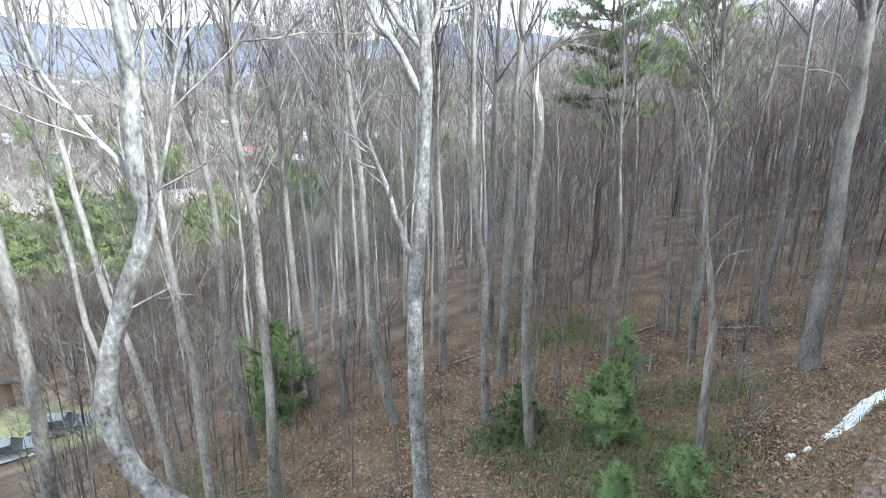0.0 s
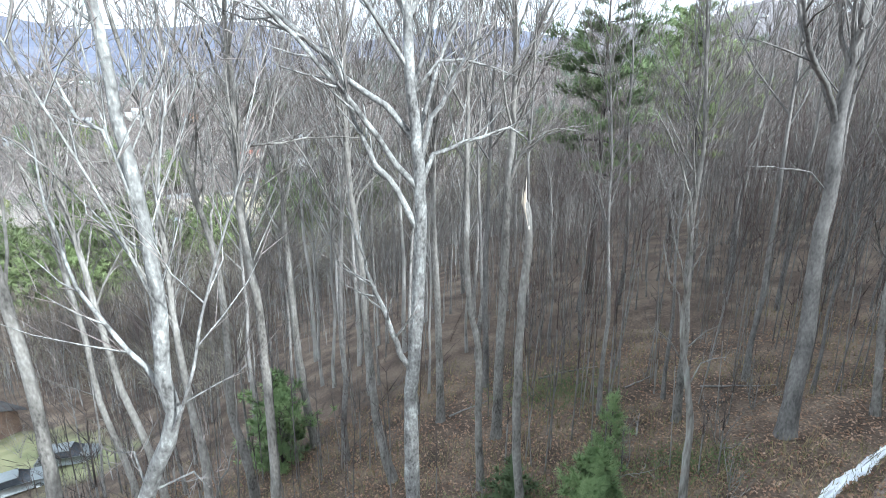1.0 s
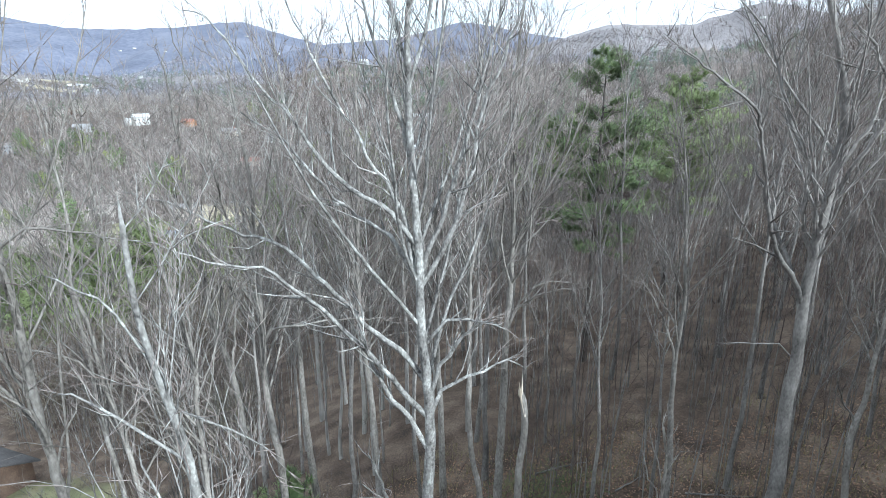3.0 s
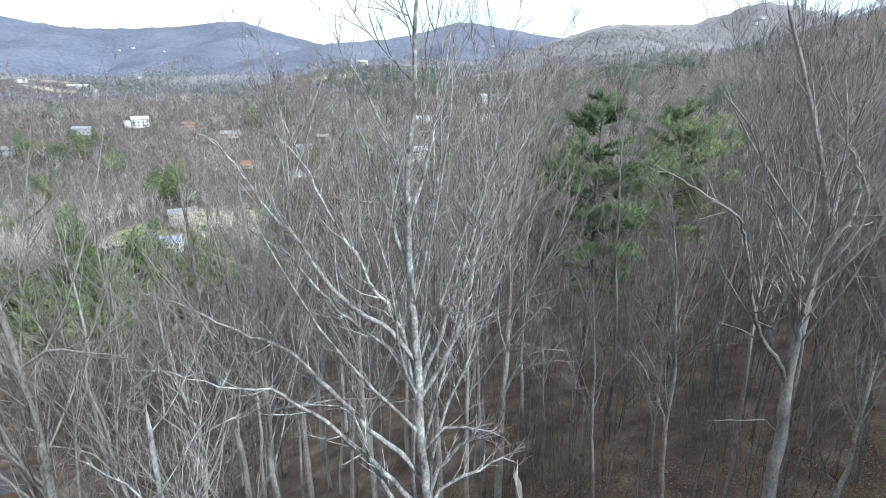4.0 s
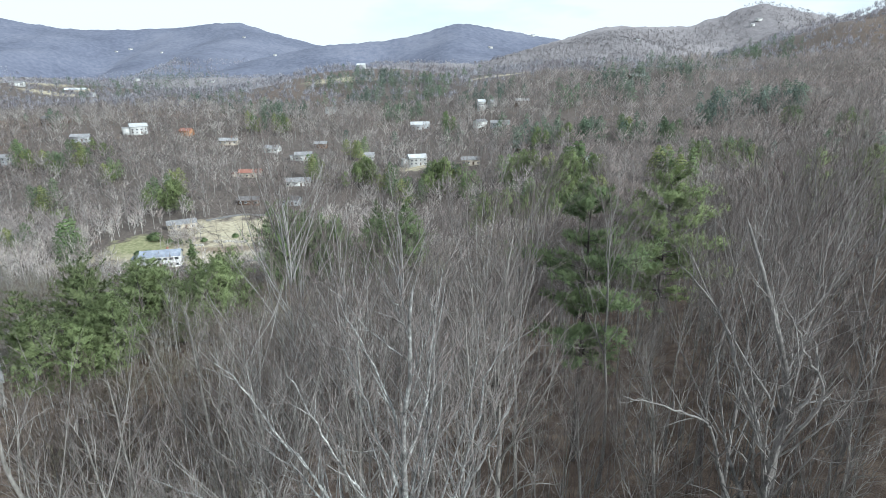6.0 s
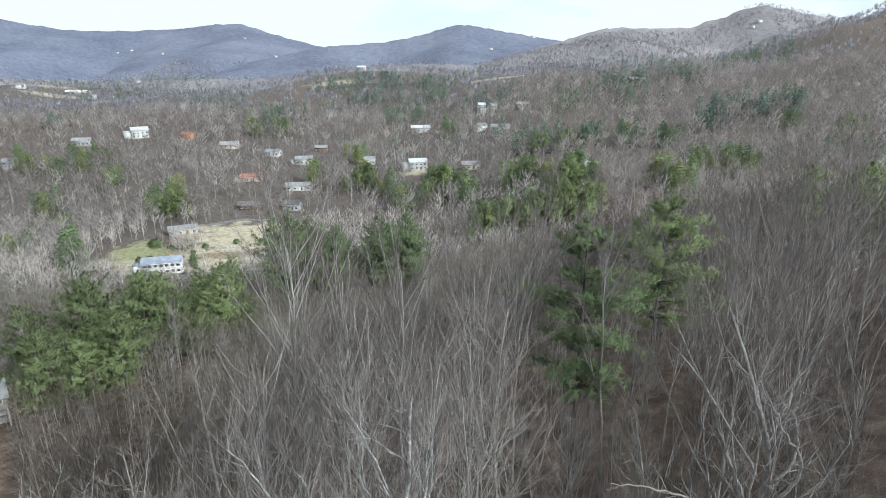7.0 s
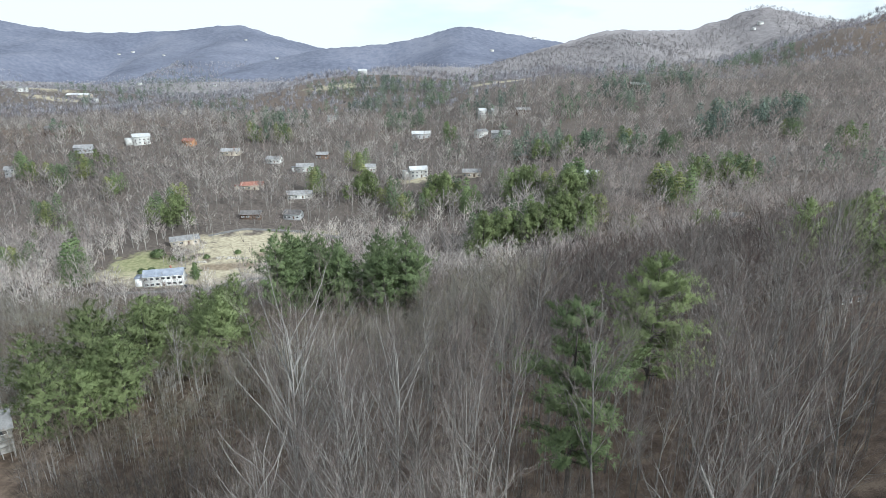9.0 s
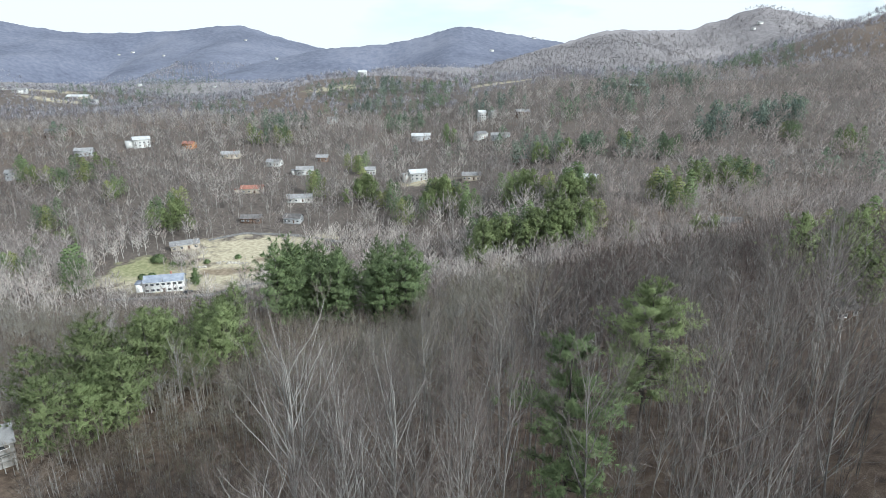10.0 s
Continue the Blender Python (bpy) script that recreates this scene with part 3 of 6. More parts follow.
# ---- bare trees of the near hillside, one by one ----
HEROES = [
    dict(r=0.215, y=6.8, trunk=[(-3.51, 3.56), (-3.76, 3.92), (-4.20, 4.26), (-4.54, 4.88), (-4.67, 5.52), (-4.53, 6.13), (-4.17, 7.11), (-3.95, 7.58), (-3.69, 8.03), (-3.64, 8.53), (-3.71, 8.87), (-3.61, 9.82), (-3.62, 10.83), (-3.69, 11.90), (-3.77, 12.56), (-3.77, 13.13), (-3.83, 13.66), (-4.17, 15.59), (-4.19, 16.53), (-4.17, 17.40)],
         limbs=[[(-3.71, 6.80, 8.87), (-4.17, 6.97, 9.15), (-4.62, 7.14, 9.51), (-5.13, 7.32, 10.59), (-5.37, 7.49, 11.65), (-5.47, 7.66, 12.22)],
                [(-4.11, 6.80, 7.50), (-4.39, 6.89, 7.62), (-4.75, 6.99, 7.55)],
                [(-3.96, 6.80, 7.50), (-3.54, 6.84, 7.33), (-3.28, 6.88, 6.96)],
                [(-3.69, 6.80, 12.03), (-4.36, 6.96, 12.42), (-4.69, 7.12, 13.01), (-4.82, 7.28, 13.40)],
                [(-3.61, 6.80, 12.10), (-3.27, 6.98, 12.45), (-3.29, 7.16, 12.88)],
                [(-4.16, 6.80, 14.49), (-3.55, 6.86, 14.13), (-2.91, 6.92, 13.76), (-2.49, 6.98, 13.28)],
                [(-4.17, 6.80, 15.59), (-4.96, 7.06, 15.91), (-5.76, 7.32, 16.17)],
                [(-4.32, 6.80, 13.99), (-5.24, 6.98, 14.25), (-5.81, 7.16, 14.35)]]),
    dict(r=0.24, y=12.0, trunk=[(-10.07, -2.31), (-10.05, -0.75), (-9.92, 1.61), (-9.87, 3.47), (-9.82, 5.18), (-10.07, 10.94), (-10.05, 12.82), (-10.16, 15.68), (-10.32, 17.33), (-10.65, 19.14), (-10.53, 21.05)],
         limbs=[[(-9.92, 12.00, 9.70), (-9.43, 12.25, 10.50), (-9.29, 12.50, 11.30)],
                [(-9.96, 12.00, 10.48), (-10.43, 11.74, 11.22), (-10.74, 11.49, 12.33)],
                [(-9.71, 12.00, 15.52), (-8.73, 12.04, 15.47), (-7.28, 12.08, 15.23)]]),
    dict(r=0.15, y=14.0, trunk=[(-8.53, 2.63), (-8.96, 4.50), (-9.21, 6.74), (-9.38, 8.64), (-9.66, 10.25), (-9.75, 12.24), (-10.03, 13.49), (-9.75, 14.69), (-9.83, 16.62), (-10.05, 18.42)],
         limbs=[[(-9.38, 14.00, 8.64), (-8.59, 13.69, 10.06), (-8.20, 13.38, 11.84)],
                [(-9.84, 14.00, 10.93), (-10.84, 13.62, 11.59), (-11.67, 13.24, 11.90)]]),
    dict(r=0.15, y=17.0, trunk=[(-11.20, -0.58), (-11.67, 1.81), (-11.79, 4.76), (-12.06, 7.69), (-11.99, 9.58), (-12.14, 12.12), (-11.03, 13.51), (-10.91, 16.21), (-11.00, 18.51)],
         limbs=[[(-10.87, 17.00, 12.28), (-9.57, 16.30, 14.59), (-8.83, 15.60, 16.45)]]),
    dict(r=0.17, y=14.0, trunk=[(-6.96, -4.66), (-6.95, -2.31), (-6.96, -0.33), (-6.90, 2.04), (-7.06, 3.74), (-7.13, 5.33), (-7.18, 6.53), (-7.14, 8.23), (-7.14, 9.55), (-7.01, 10.81), (-7.65, 14.54), (-7.71, 16.37)],
         limbs=[[(-7.88, 14.00, 9.55), (-6.71, 13.60, 11.11), (-5.92, 13.19, 12.53)],
                [(-7.83, 14.00, 11.92), (-9.05, 14.62, 13.01), (-9.55, 15.23, 14.77)],
                [(-7.23, 14.00, -0.53), (-6.70, 14.53, 0.82), (-6.24, 15.05, 2.19)]]),
    dict(r=0.22, y=21.0, trunk=[(-8.28, -7.25), (-8.38, -5.78), (-8.58, -2.99), (-8.94, -0.89), (-8.77, 1.58), (-8.72, 3.91), (-8.81, 5.88), (-9.33, 8.78), (-9.55, 10.69), (-9.78, 14.48), (-9.88, 17.06), (-10.00, 19.26)],
         limbs=[[(-8.90, 21.00, 6.52), (-8.83, 21.62, 8.53), (-9.02, 22.24, 10.54), (-9.22, 22.86, 10.96), (-9.55, 23.48, 14.49), (-9.38, 24.10, 16.89)],
                [(-9.24, 21.00, 10.39), (-8.21, 21.67, 12.14), (-7.73, 22.35, 14.42)]]),
    dict(r=0.21, y=16.7, trunk=[(-6.02, -6.43), (-5.97, -4.68), (-5.82, -0.33), (-5.78, 3.31), (-5.78, 5.51), (-6.00, 7.56), (-6.07, 9.47), (-6.04, 10.12), (-5.92, 12.22), (-5.92, 14.01), (-5.85, 15.14), (-6.07, 17.46), (-6.22, 19.26)],
         limbs=[[(-6.09, 16.70, 12.03), (-6.55, 15.95, 15.46), (-6.51, 15.20, 17.55), (-6.74, 14.45, 20.19)],
                [(-5.93, 16.70, 11.28), (-4.91, 16.41, 12.85), (-4.45, 16.13, 14.45)],
                [(-6.06, 16.70, 10.75), (-5.10, 16.86, 10.87), (-3.59, 17.03, 10.99), (-1.87, 17.19, 11.00)],
                [(-5.83, 16.70, 14.33), (-4.89, 17.08, 15.76), (-4.50, 17.46, 17.38)],
                [(-5.96, 16.70, 13.28), (-7.41, 17.23, 15.08), (-8.52, 17.77, 15.45)]]),
    dict(r=0.24, y=26.0, trunk=[(-7.19, -2.84), (-7.21, -2.38), (-7.36, 0.18), (-7.40, 3.02), (-7.45, 5.69), (-7.49, 8.21), (-7.58, 8.55), (-7.54, 10.81), (-7.73, 13.23), (-7.76, 15.77)],
         limbs=[[(-7.54, 26.00, 9.13), (-6.75, 26.71, 10.92), (-6.24, 27.43, 12.73)],
                [(-7.58, 26.00, 10.26), (-8.12, 25.27, 12.32), (-8.22, 24.54, 14.19)]]),
    dict(r=0.20, y=19.5, trunk=[(-1.96, -3.83), (-2.17, -3.06), (-2.53, -0.57), (-2.80, 3.51), (-2.90, 6.19), (-3.18, 9.39), (-3.23, 11.59), (-3.12, 14.06), (-3.01, 16.35), (-3.02, 18.15), (-3.03, 20.15)],
         limbs=[[(-3.20, 19.50, 11.38), (-3.94, 19.69, 13.42), (-4.67, 19.87, 14.99)],
                [(-3.12, 19.50, 8.47), (-2.04, 19.78, 9.74), (-1.38, 20.05, 11.43)],
                [(-3.14, 19.50, 12.80), (-4.06, 19.51, 15.57), (-4.57, 19.53, 17.30)]]),
    dict(r=0.24, y=12.4, trunk=[(-0.54, -2.95), (-0.59, -1.80), (-0.65, 0.70), (-0.72, 3.13), (-0.69, 5.32), (-0.58, 6.68), (-0.41, 9.81), (-0.47, 11.45), (-0.61, 12.82), (-0.62, 14.60), (-0.79, 17.16), (-0.84, 18.74), (-0.77, 20.34), (-0.63, 20.85), (-0.65, 22.32), (-0.51, 23.57)],
         limbs=[[(-0.81, 12.40, 6.08), (-1.19, 12.07, 7.39), (-1.53, 11.75, 8.63), (-1.73, 11.42, 9.64), (-1.91, 11.09, 10.35)],
                [(-0.69, 12.40, 10.07), (-1.56, 12.37, 11.21), (-1.88, 12.35, 12.16), (-2.17, 12.32, 13.18), (-2.46, 12.30, 14.05)],
                [(-0.39, 12.40, 11.63), (0.28, 12.04, 12.63), (0.65, 11.68, 13.28), (0.83, 11.31, 14.15)],
                [(-0.65, 12.40, 11.73), (-2.03, 12.93, 12.78), (-3.45, 13.46, 14.01), (-4.40, 13.99, 14.54), (-5.73, 14.52, 14.74), (-7.80, 15.04, 15.48), (-9.44, 15.57, 15.65)],
                [(-0.43, 12.40, 11.05), (0.20, 12.61, 11.26), (0.91, 12.82, 11.47), (1.49, 13.03, 11.69), (2.19, 13.24, 11.28)],
                [(-0.59, 12.40, 14.38), (0.03, 12.47, 16.15), (0.54, 12.54, 17.80), (1.02, 12.61, 19.72), (1.40, 12.68, 21.38), (2.04, 12.75, 22.06)],
                [(-0.78, 12.40, 10.69), (-1.95, 12.13, 12.46), (-3.09, 11.86, 13.77), (-3.76, 11.58, 14.60), (-5.18, 11.31, 14.97), (-6.36, 11.04, 15.53)],
                [(-0.92, 12.40, 15.59), (-2.58, 12.89, 16.56), (-3.57, 13.39, 17.70), (-4.72, 13.88, 18.87), (-5.86, 14.38, 20.19), (-6.62, 14.87, 20.30)],
                [(-0.73, 12.40, 14.38), (-1.18, 12.52, 16.12), (-1.96, 12.63, 17.36), (-2.92, 12.75, 19.19), (-3.70, 12.86, 20.91)],
                [(-0.80, 12.40, 18.74), (-1.24, 12.88, 20.31), (-1.88, 13.35, 21.51), (-2.66, 13.83, 22.72)],
                [(-0.68, 12.40, 14.27), (-1.42, 12.87, 15.12), (-2.49, 13.34, 15.67), (-3.97, 13.81, 17.24), (-5.38, 14.27, 18.01)],
                [(-0.39, 12.40, 13.10), (0.61, 12.41, 13.10), (1.62, 12.42, 12.77)],
                [(-0.25, 12.40, 14.44), (0.57, 12.27, 16.76), (0.80, 12.13, 18.28), (1.27, 12.00, 19.42), (1.91, 11.86, 21.09)],
                [(-0.72, 12.40, 16.68), (-1.30, 12.56, 18.67), (-1.79, 12.73, 20.26), (-2.37, 12.89, 21.90)],
                [(-0.63, 12.40, 19.01), (-0.23, 12.29, 20.75), (0.01, 12.18, 22.57)]]),
    dict(r=0.20, y=23.5, trunk=[(-0.04, -3.31), (-0.07, -2.73), (-0.14, 1.14), (-0.24, 4.20), (-0.38, 7.27), (-0.30, 10.54), (-0.38, 11.94), (-0.42, 14.56), (-0.25, 17.24), (-0.38, 18.77)],
         limbs=[[(-0.39, 23.50, 10.43), (0.33, 22.78, 12.81), (0.63, 22.06, 15.16)],
                [(-0.43, 23.50, 12.67), (-1.05, 23.15, 14.83), (-1.24, 22.80, 16.61)]]),
    dict(r=0.15, y=17.3, trunk=[(1.48, -2.49), (1.44, -1.91), (1.34, 0.63), (1.20, 4.44), (1.01, 5.19), (0.86, 6.62), (0.82, 8.82), (0.80, 9.46), (0.80, 12.42), (1.05, 13.89), (1.19, 15.29), (1.17, 16.63), (1.03, 18.75), (0.91, 20.53)],
         limbs=[[(0.80, 17.30, 12.23), (0.26, 17.75, 13.80), (-0.11, 18.20, 15.19)],
                [(0.82, 17.30, 14.85), (1.42, 16.37, 17.58), (1.52, 15.44, 19.74)]]),
    dict(r=0.22, y=20.7, trunk=[(2.33, -3.17), (2.34, -2.63), (2.34, 0.78), (2.39, 3.80), (2.43, 5.75), (2.46, 8.59), (2.57, 11.69), (2.56, 13.86), (2.40, 16.29), (2.50, 18.26), (2.61, 20.77), (2.84, 22.34)],
         limbs=[[(2.54, 20.70, 9.51), (3.49, 20.05, 10.66), (5.10, 19.40, 11.20)],
                [(2.59, 20.70, 9.50), (3.62, 20.88, 10.74), (5.53, 21.07, 10.76)],
                [(2.56, 20.70, 11.86), (3.45, 20.19, 14.85), (3.95, 19.68, 17.10), (4.76, 19.17, 19.31)],
                [(2.52, 20.70, 14.69), (1.70, 20.76, 16.49), (0.87, 20.82, 18.01)],
                [(2.55, 20.70, 14.07), (3.31, 20.65, 16.30), (3.62, 20.60, 17.82)],
                [(2.60, 20.70, 15.57), (3.65, 20.41, 17.47), (4.51, 20.12, 19.24)],
                [(2.54, 20.70, 14.14), (1.45, 21.80, 16.12), (0.79, 22.90, 18.19)]]),
    dict(r=0.15, y=14.9, trunk=[(2.68, -2.84), (2.61, -2.20), (2.42, 0.81), (2.30, 3.54), (2.31, 6.01), (2.36, 7.54), (2.44, 8.06), (2.38, 9.12), (2.25, 9.81)],
         limbs=[]),
    dict(r=0.15, y=13.1, trunk=[(6.90, -0.33), (6.89, 0.21), (6.76, 2.27), (6.66, 4.18), (6.30, 5.80), (6.08, 7.19), (6.13, 7.98), (6.11, 8.64), (5.88, 9.72), (5.86, 10.19)],
         limbs=[[(6.11, 13.10, 8.61), (6.53, 12.98, 9.00), (6.77, 12.85, 9.07)],
                [(6.06, 13.10, 7.32), (5.58, 13.02, 8.24), (5.29, 12.95, 9.12)],
                [(6.24, 13.10, 6.50), (6.62, 12.96, 6.68), (7.03, 12.83, 6.98)],
                [(6.11, 13.10, 8.11), (5.78, 13.20, 8.73), (5.52, 13.30, 9.59)],
                [(6.42, 13.10, 5.52), (6.89, 12.99, 5.84), (7.34, 12.87, 6.02)],
                [(6.23, 13.10, 6.09), (5.74, 13.03, 6.52), (5.28, 12.95, 6.81)]]),
    dict(r=0.17, y=19.9, trunk=[(9.47, -1.37), (9.45, -0.87), (9.43, 2.07), (9.36, 3.84), (9.20, 5.09), (9.06, 8.07), (9.12, 10.16), (8.93, 12.13), (8.82, 13.08), (8.53, 15.43), (8.06, 17.63)],
         limbs=[[(8.84, 19.90, 9.52), (8.10, 20.36, 11.06), (7.49, 20.82, 12.85)],
                [(9.06, 19.90, 8.07), (8.03, 19.57, 10.27), (6.92, 19.24, 11.88)],
                [(8.82, 19.90, 13.08), (9.27, 20.00, 14.92), (9.37, 20.11, 16.91)]]),
    dict(r=0.32, y=17.6, trunk=[(12.45, -0.59), (12.38, 0.29), (12.40, 2.19), (12.43, 4.37), (12.24, 6.58), (12.19, 8.48), (12.24, 8.92), (12.06, 11.57), (12.11, 13.47), (12.18, 14.89), (12.22, 17.00), (11.76, 18.96), (10.84, 21.29), (10.32, 22.52), (9.76, 23.79)],
         limbs=[[(12.06, 17.60, 11.37), (11.49, 18.24, 12.95), (11.09, 18.89, 14.55), (10.72, 19.53, 17.09), (10.72, 20.17, 18.00)],
                [(12.11, 17.60, 12.54), (11.66, 16.82, 15.36), (11.43, 16.04, 17.73), (11.19, 15.26, 18.80)],
                [(11.93, 17.60, 11.67), (10.16, 16.85, 14.00), (8.95, 16.10, 16.84), (8.17, 15.35, 17.85), (6.47, 14.60, 18.91), (4.95, 13.85, 19.71)],
                [(12.29, 17.60, 15.28), (12.57, 17.19, 16.18), (12.82, 16.78, 17.72), (11.70, 16.37, 19.60), (10.25, 15.96, 21.86)],
                [(11.88, 17.60, 15.13), (11.15, 18.23, 16.92), (9.78, 18.86, 20.27), (8.55, 19.49, 21.68)],
                [(12.43, 17.60, 16.16), (13.24, 17.74, 18.08), (12.87, 17.87, 19.35), (12.53, 18.01, 19.69), (13.35, 18.14, 21.29)],
                [(11.79, 17.60, 9.80), (10.70, 17.30, 10.03), (8.97, 17.00, 10.24)],
                [(11.94, 17.60, 12.91), (11.23, 17.31, 14.78), (10.95, 17.01, 16.16), (9.56, 16.72, 18.34)]]),
    dict(r=0.16, y=18.1, trunk=[(15.94, -0.23), (15.81, 1.41), (15.21, 6.19), (15.37, 7.34), (15.37, 9.55), (15.41, 13.05), (15.16, 15.72)],
         limbs=[[(15.27, 18.10, 6.42), (14.29, 17.76, 7.53), (13.60, 17.42, 8.79)],
                [(15.22, 18.10, 9.43), (14.21, 18.04, 11.09), (13.73, 17.99, 12.23)],
                [(15.27, 18.10, 11.74), (15.02, 17.36, 13.98), (14.36, 16.62, 15.99)]]),
]


def hero_tree(spec, index):
    rng = np.random.default_rng(100 + index)
    y, r0 = spec["y"], spec["r"]
    tr = spec["trunk"]
    x0 = tr[0][0]
    g0 = float(land(x0, y))
    if tr[0][1] > g0 + 0.6:
        tr = [(x0 + 0.12 * (tr[0][1] - g0) * (1 if tr[1][0] < x0 else -0.4), g0 - 0.2)] + tr
    else:
        tr = [(x0, g0 - 0.25)] + [p for p in tr if p[1] > g0 + 0.5]
    base = Vector((tr[0][0], y, tr[0][1]))
    tree = new("bare_tree")
    tree.location = base
    off = np.array(base)
    pts = resample([(x, y, z) for x, z in tr], 0.5) - off
    pts[1:] += rng.normal(0, 0.010, (len(pts) - 1, 3))
    high = pts[-1][2]
    snag, dead = index == 13, index == 14
    f = np.clip(pts[:, 2] / high, 0, 1)
    radii = r0 * (1.0 - (0.35 if snag else 0.86) * f ** 0.9) * (1 + 0.45 * np.exp(-pts[:, 2] / 0.5))
    radii *= 1 + rng.normal(0, 0.03, len(radii))
    mat = {0: BARK_LICHEN, 9: BARK_LICHEN, 14: BARK_DARK, 16: BARK_GREY}.get(index, BARK)
    g = Geo()
    tube(g, pts, radii, 10 if r0 > 0.18 else 8)
    part("trunk", g, mat, tree, smooth=True)
    twigs = Geo()
    for limb in spec["limbs"]:
        lp = resample(np.array(limb) - off, 0.35)
        lp[1:] += rng.normal(0, 0.03, (len(lp) - 1, 3))
        near = int(np.argmin(np.linalg.norm(pts - lp[0], axis=1)))
        near = max(0, near - 1)
        lp = np.concatenate([pts[near:near + 1], lp[1:]])
        rl = min(radii[near] * 0.5, 0.016 + 0.0036 * len(lp)) * (1.25 if index == 9 else 0.75 if index in (0, 14) else 0.5 if index == 16 and len(lp) < 10 else 1)
        g = Geo()
        tube(g, lp, np.linspace(rl, 0.012, len(lp)), 6)
        ln = 0.35 * len(lp)
        branching(g, twigs, rng, lp, rl, int(4 + ln * (0.8 if dead else 1.1 if x0 < -3 else 1.6)), 2 if dead else 4, min(2.2, 0.5 + ln * 0.3))
        part("limb", g, mat, tree, smooth=True)
    if not snag:
        crown = Geo()
        start, long_ones = (0.75, 0) if dead else (0.5, 4 if index == 0 else 9 if len(spec["limbs"]) > 6 else 12)
        count = 8 if dead else long_ones + 9
        for k in range(count):
            ff = start + (0.97 - start) * (k + rng.random()) / count
            i = min(len(pts) - 2, int(np.searchsorted(f, ff)))
            long = not dead and k < long_ones
            way = side_way(rng, np.array([0, 0, 1.0]), rng.uniform(0.35, 0.7) if long else rng.uniform(0.35, 0.85))
            ln = 0.7 if dead else (min(7.5, high * rng.uniform(0.22, 0.36)) if long else rng.uniform(1.8, 3.4))
            ln = min(ln, (high - pts[i][2]) * 1.05 + 0.9)
            b = sprig(crown, rng, pts[i], way, ln, max(0.014, min(0.055, radii[i] * (0.45 if long else 0.34)) * (0.55 if index == 0 else 1)), 0.13, 0.10, 7 if long else 4, 4)
            branching(crown, twigs, rng, b, 0.04, 2 if dead else int(3 + ln * (0.9 if x0 < -3 else 1.2)), 1 if dead else 4, max(0.4, ln * (0.36 if long else 0.45)))
        part("crown", crown, mat, tree, smooth=True)
        tagged(part("twig_mass", twigs, TWIG if x0 > 5 else TWIG_SUNLIT, tree), kind="stuff")
    else:
        g = Geo()
        top = pts[-1]
        for k, (dx, dy, up, down) in enumerate(((0.035, -0.03, 0.25, 1.9), (0.0, -0.05, 0.05, 1.2), (0.05, 0.02, 0.45, 1.6), (-0.03, 0.03, 0.15, 0.6))):
            s = np.array([dx, dy, 0])
            i = int(np.searchsorted(pts[:, 2], top[2] - down))
            tube(g, [pts[i] + s * 1.5, top + s * 1.1 - (0, 0, 0.3), top + s + (0, 0, up)], [0.035, 0.034, 0.006], 5)
        part("split_wood", g, BARE_WOOD, tree, "pale splintered broken top")
        tagged(tree, "grey dead snag with a pale splintered broken top", "tree", "bare trees on the near hillside")
        return tree
    words = {0: "crooked leafless tree with pale lichen-mottled bark", 9: "tall leafless tree with broad crown and lichen-spotted bark",
             14: "half-dead leafless tree with twisted trunk and short twigs", 16: "large leafless tree with furrowed grey bark and forked crown"}
    return tagged(tree, words.get(index, "slender leafless tree with smooth pale grey bark"), "tree", "bare trees on the near hillside")


for index, spec in enumerate(HEROES):
    hero_tree(spec, index)


# ---- more bare trees on the slope, from a few models ----
def model_tree(seed, high, lean, bark=None, wide=1.0, fine=None, stout=1.0):
    rng = np.random.default_rng(seed)
    tree = new("bare_tree")
    n = 11
    z = np.linspace(0, 1, n)
    pts = np.stack([lean * high * z ** 1.5 + np.cumsum(rng.normal(0, 0.09, n)), np.cumsum(rng.normal(0, 0.09, n)), z * high - 0.3], 1)
    r0 = 0.0068 * high
    radii = r0 * (1 - 0.88 * z) * (1 + 0.3 * np.exp(-z * 18))
    g = Geo()
    tube(g, pts, radii, 6)
    bark = bark or BARK_GREY
    part("trunk", g, bark, tree, smooth=True)
    crown, twigs = Geo(), Geo()
    for k in range(17):
        ff = 0.50 + 0.47 * (k + rng.random()) / 17
        i = min(n - 2, int(ff * (n - 1)))
        p = pts[i] + (pts[i + 1] - pts[i]) * (ff * (n - 1) - i)
        ln = wide * high * rng.uniform(0.17, 0.32) * (1.3 - 0.9 * (ff - 0.50))
        b = sprig(crown, rng, p, side_way(rng, np.array([0, 0, 1.0]), rng.uniform(0.3, 0.7)), ln, max(0.032 * stout, radii[i] * 0.6), 0.12, 0.12, 4, 3)
        branching(crown, twigs, rng, b, 0.03, 6, 14, ln * 0.45, 0.008, 2, False)
    part("crown", crown, bark, tree)
    tagged(part("twig_mass", twigs, fine or TWIG, tree), kind="stuff")
    return tagged(tree, "slender leafless forest tree with grey bark", "tree", "bare trees on the slope")


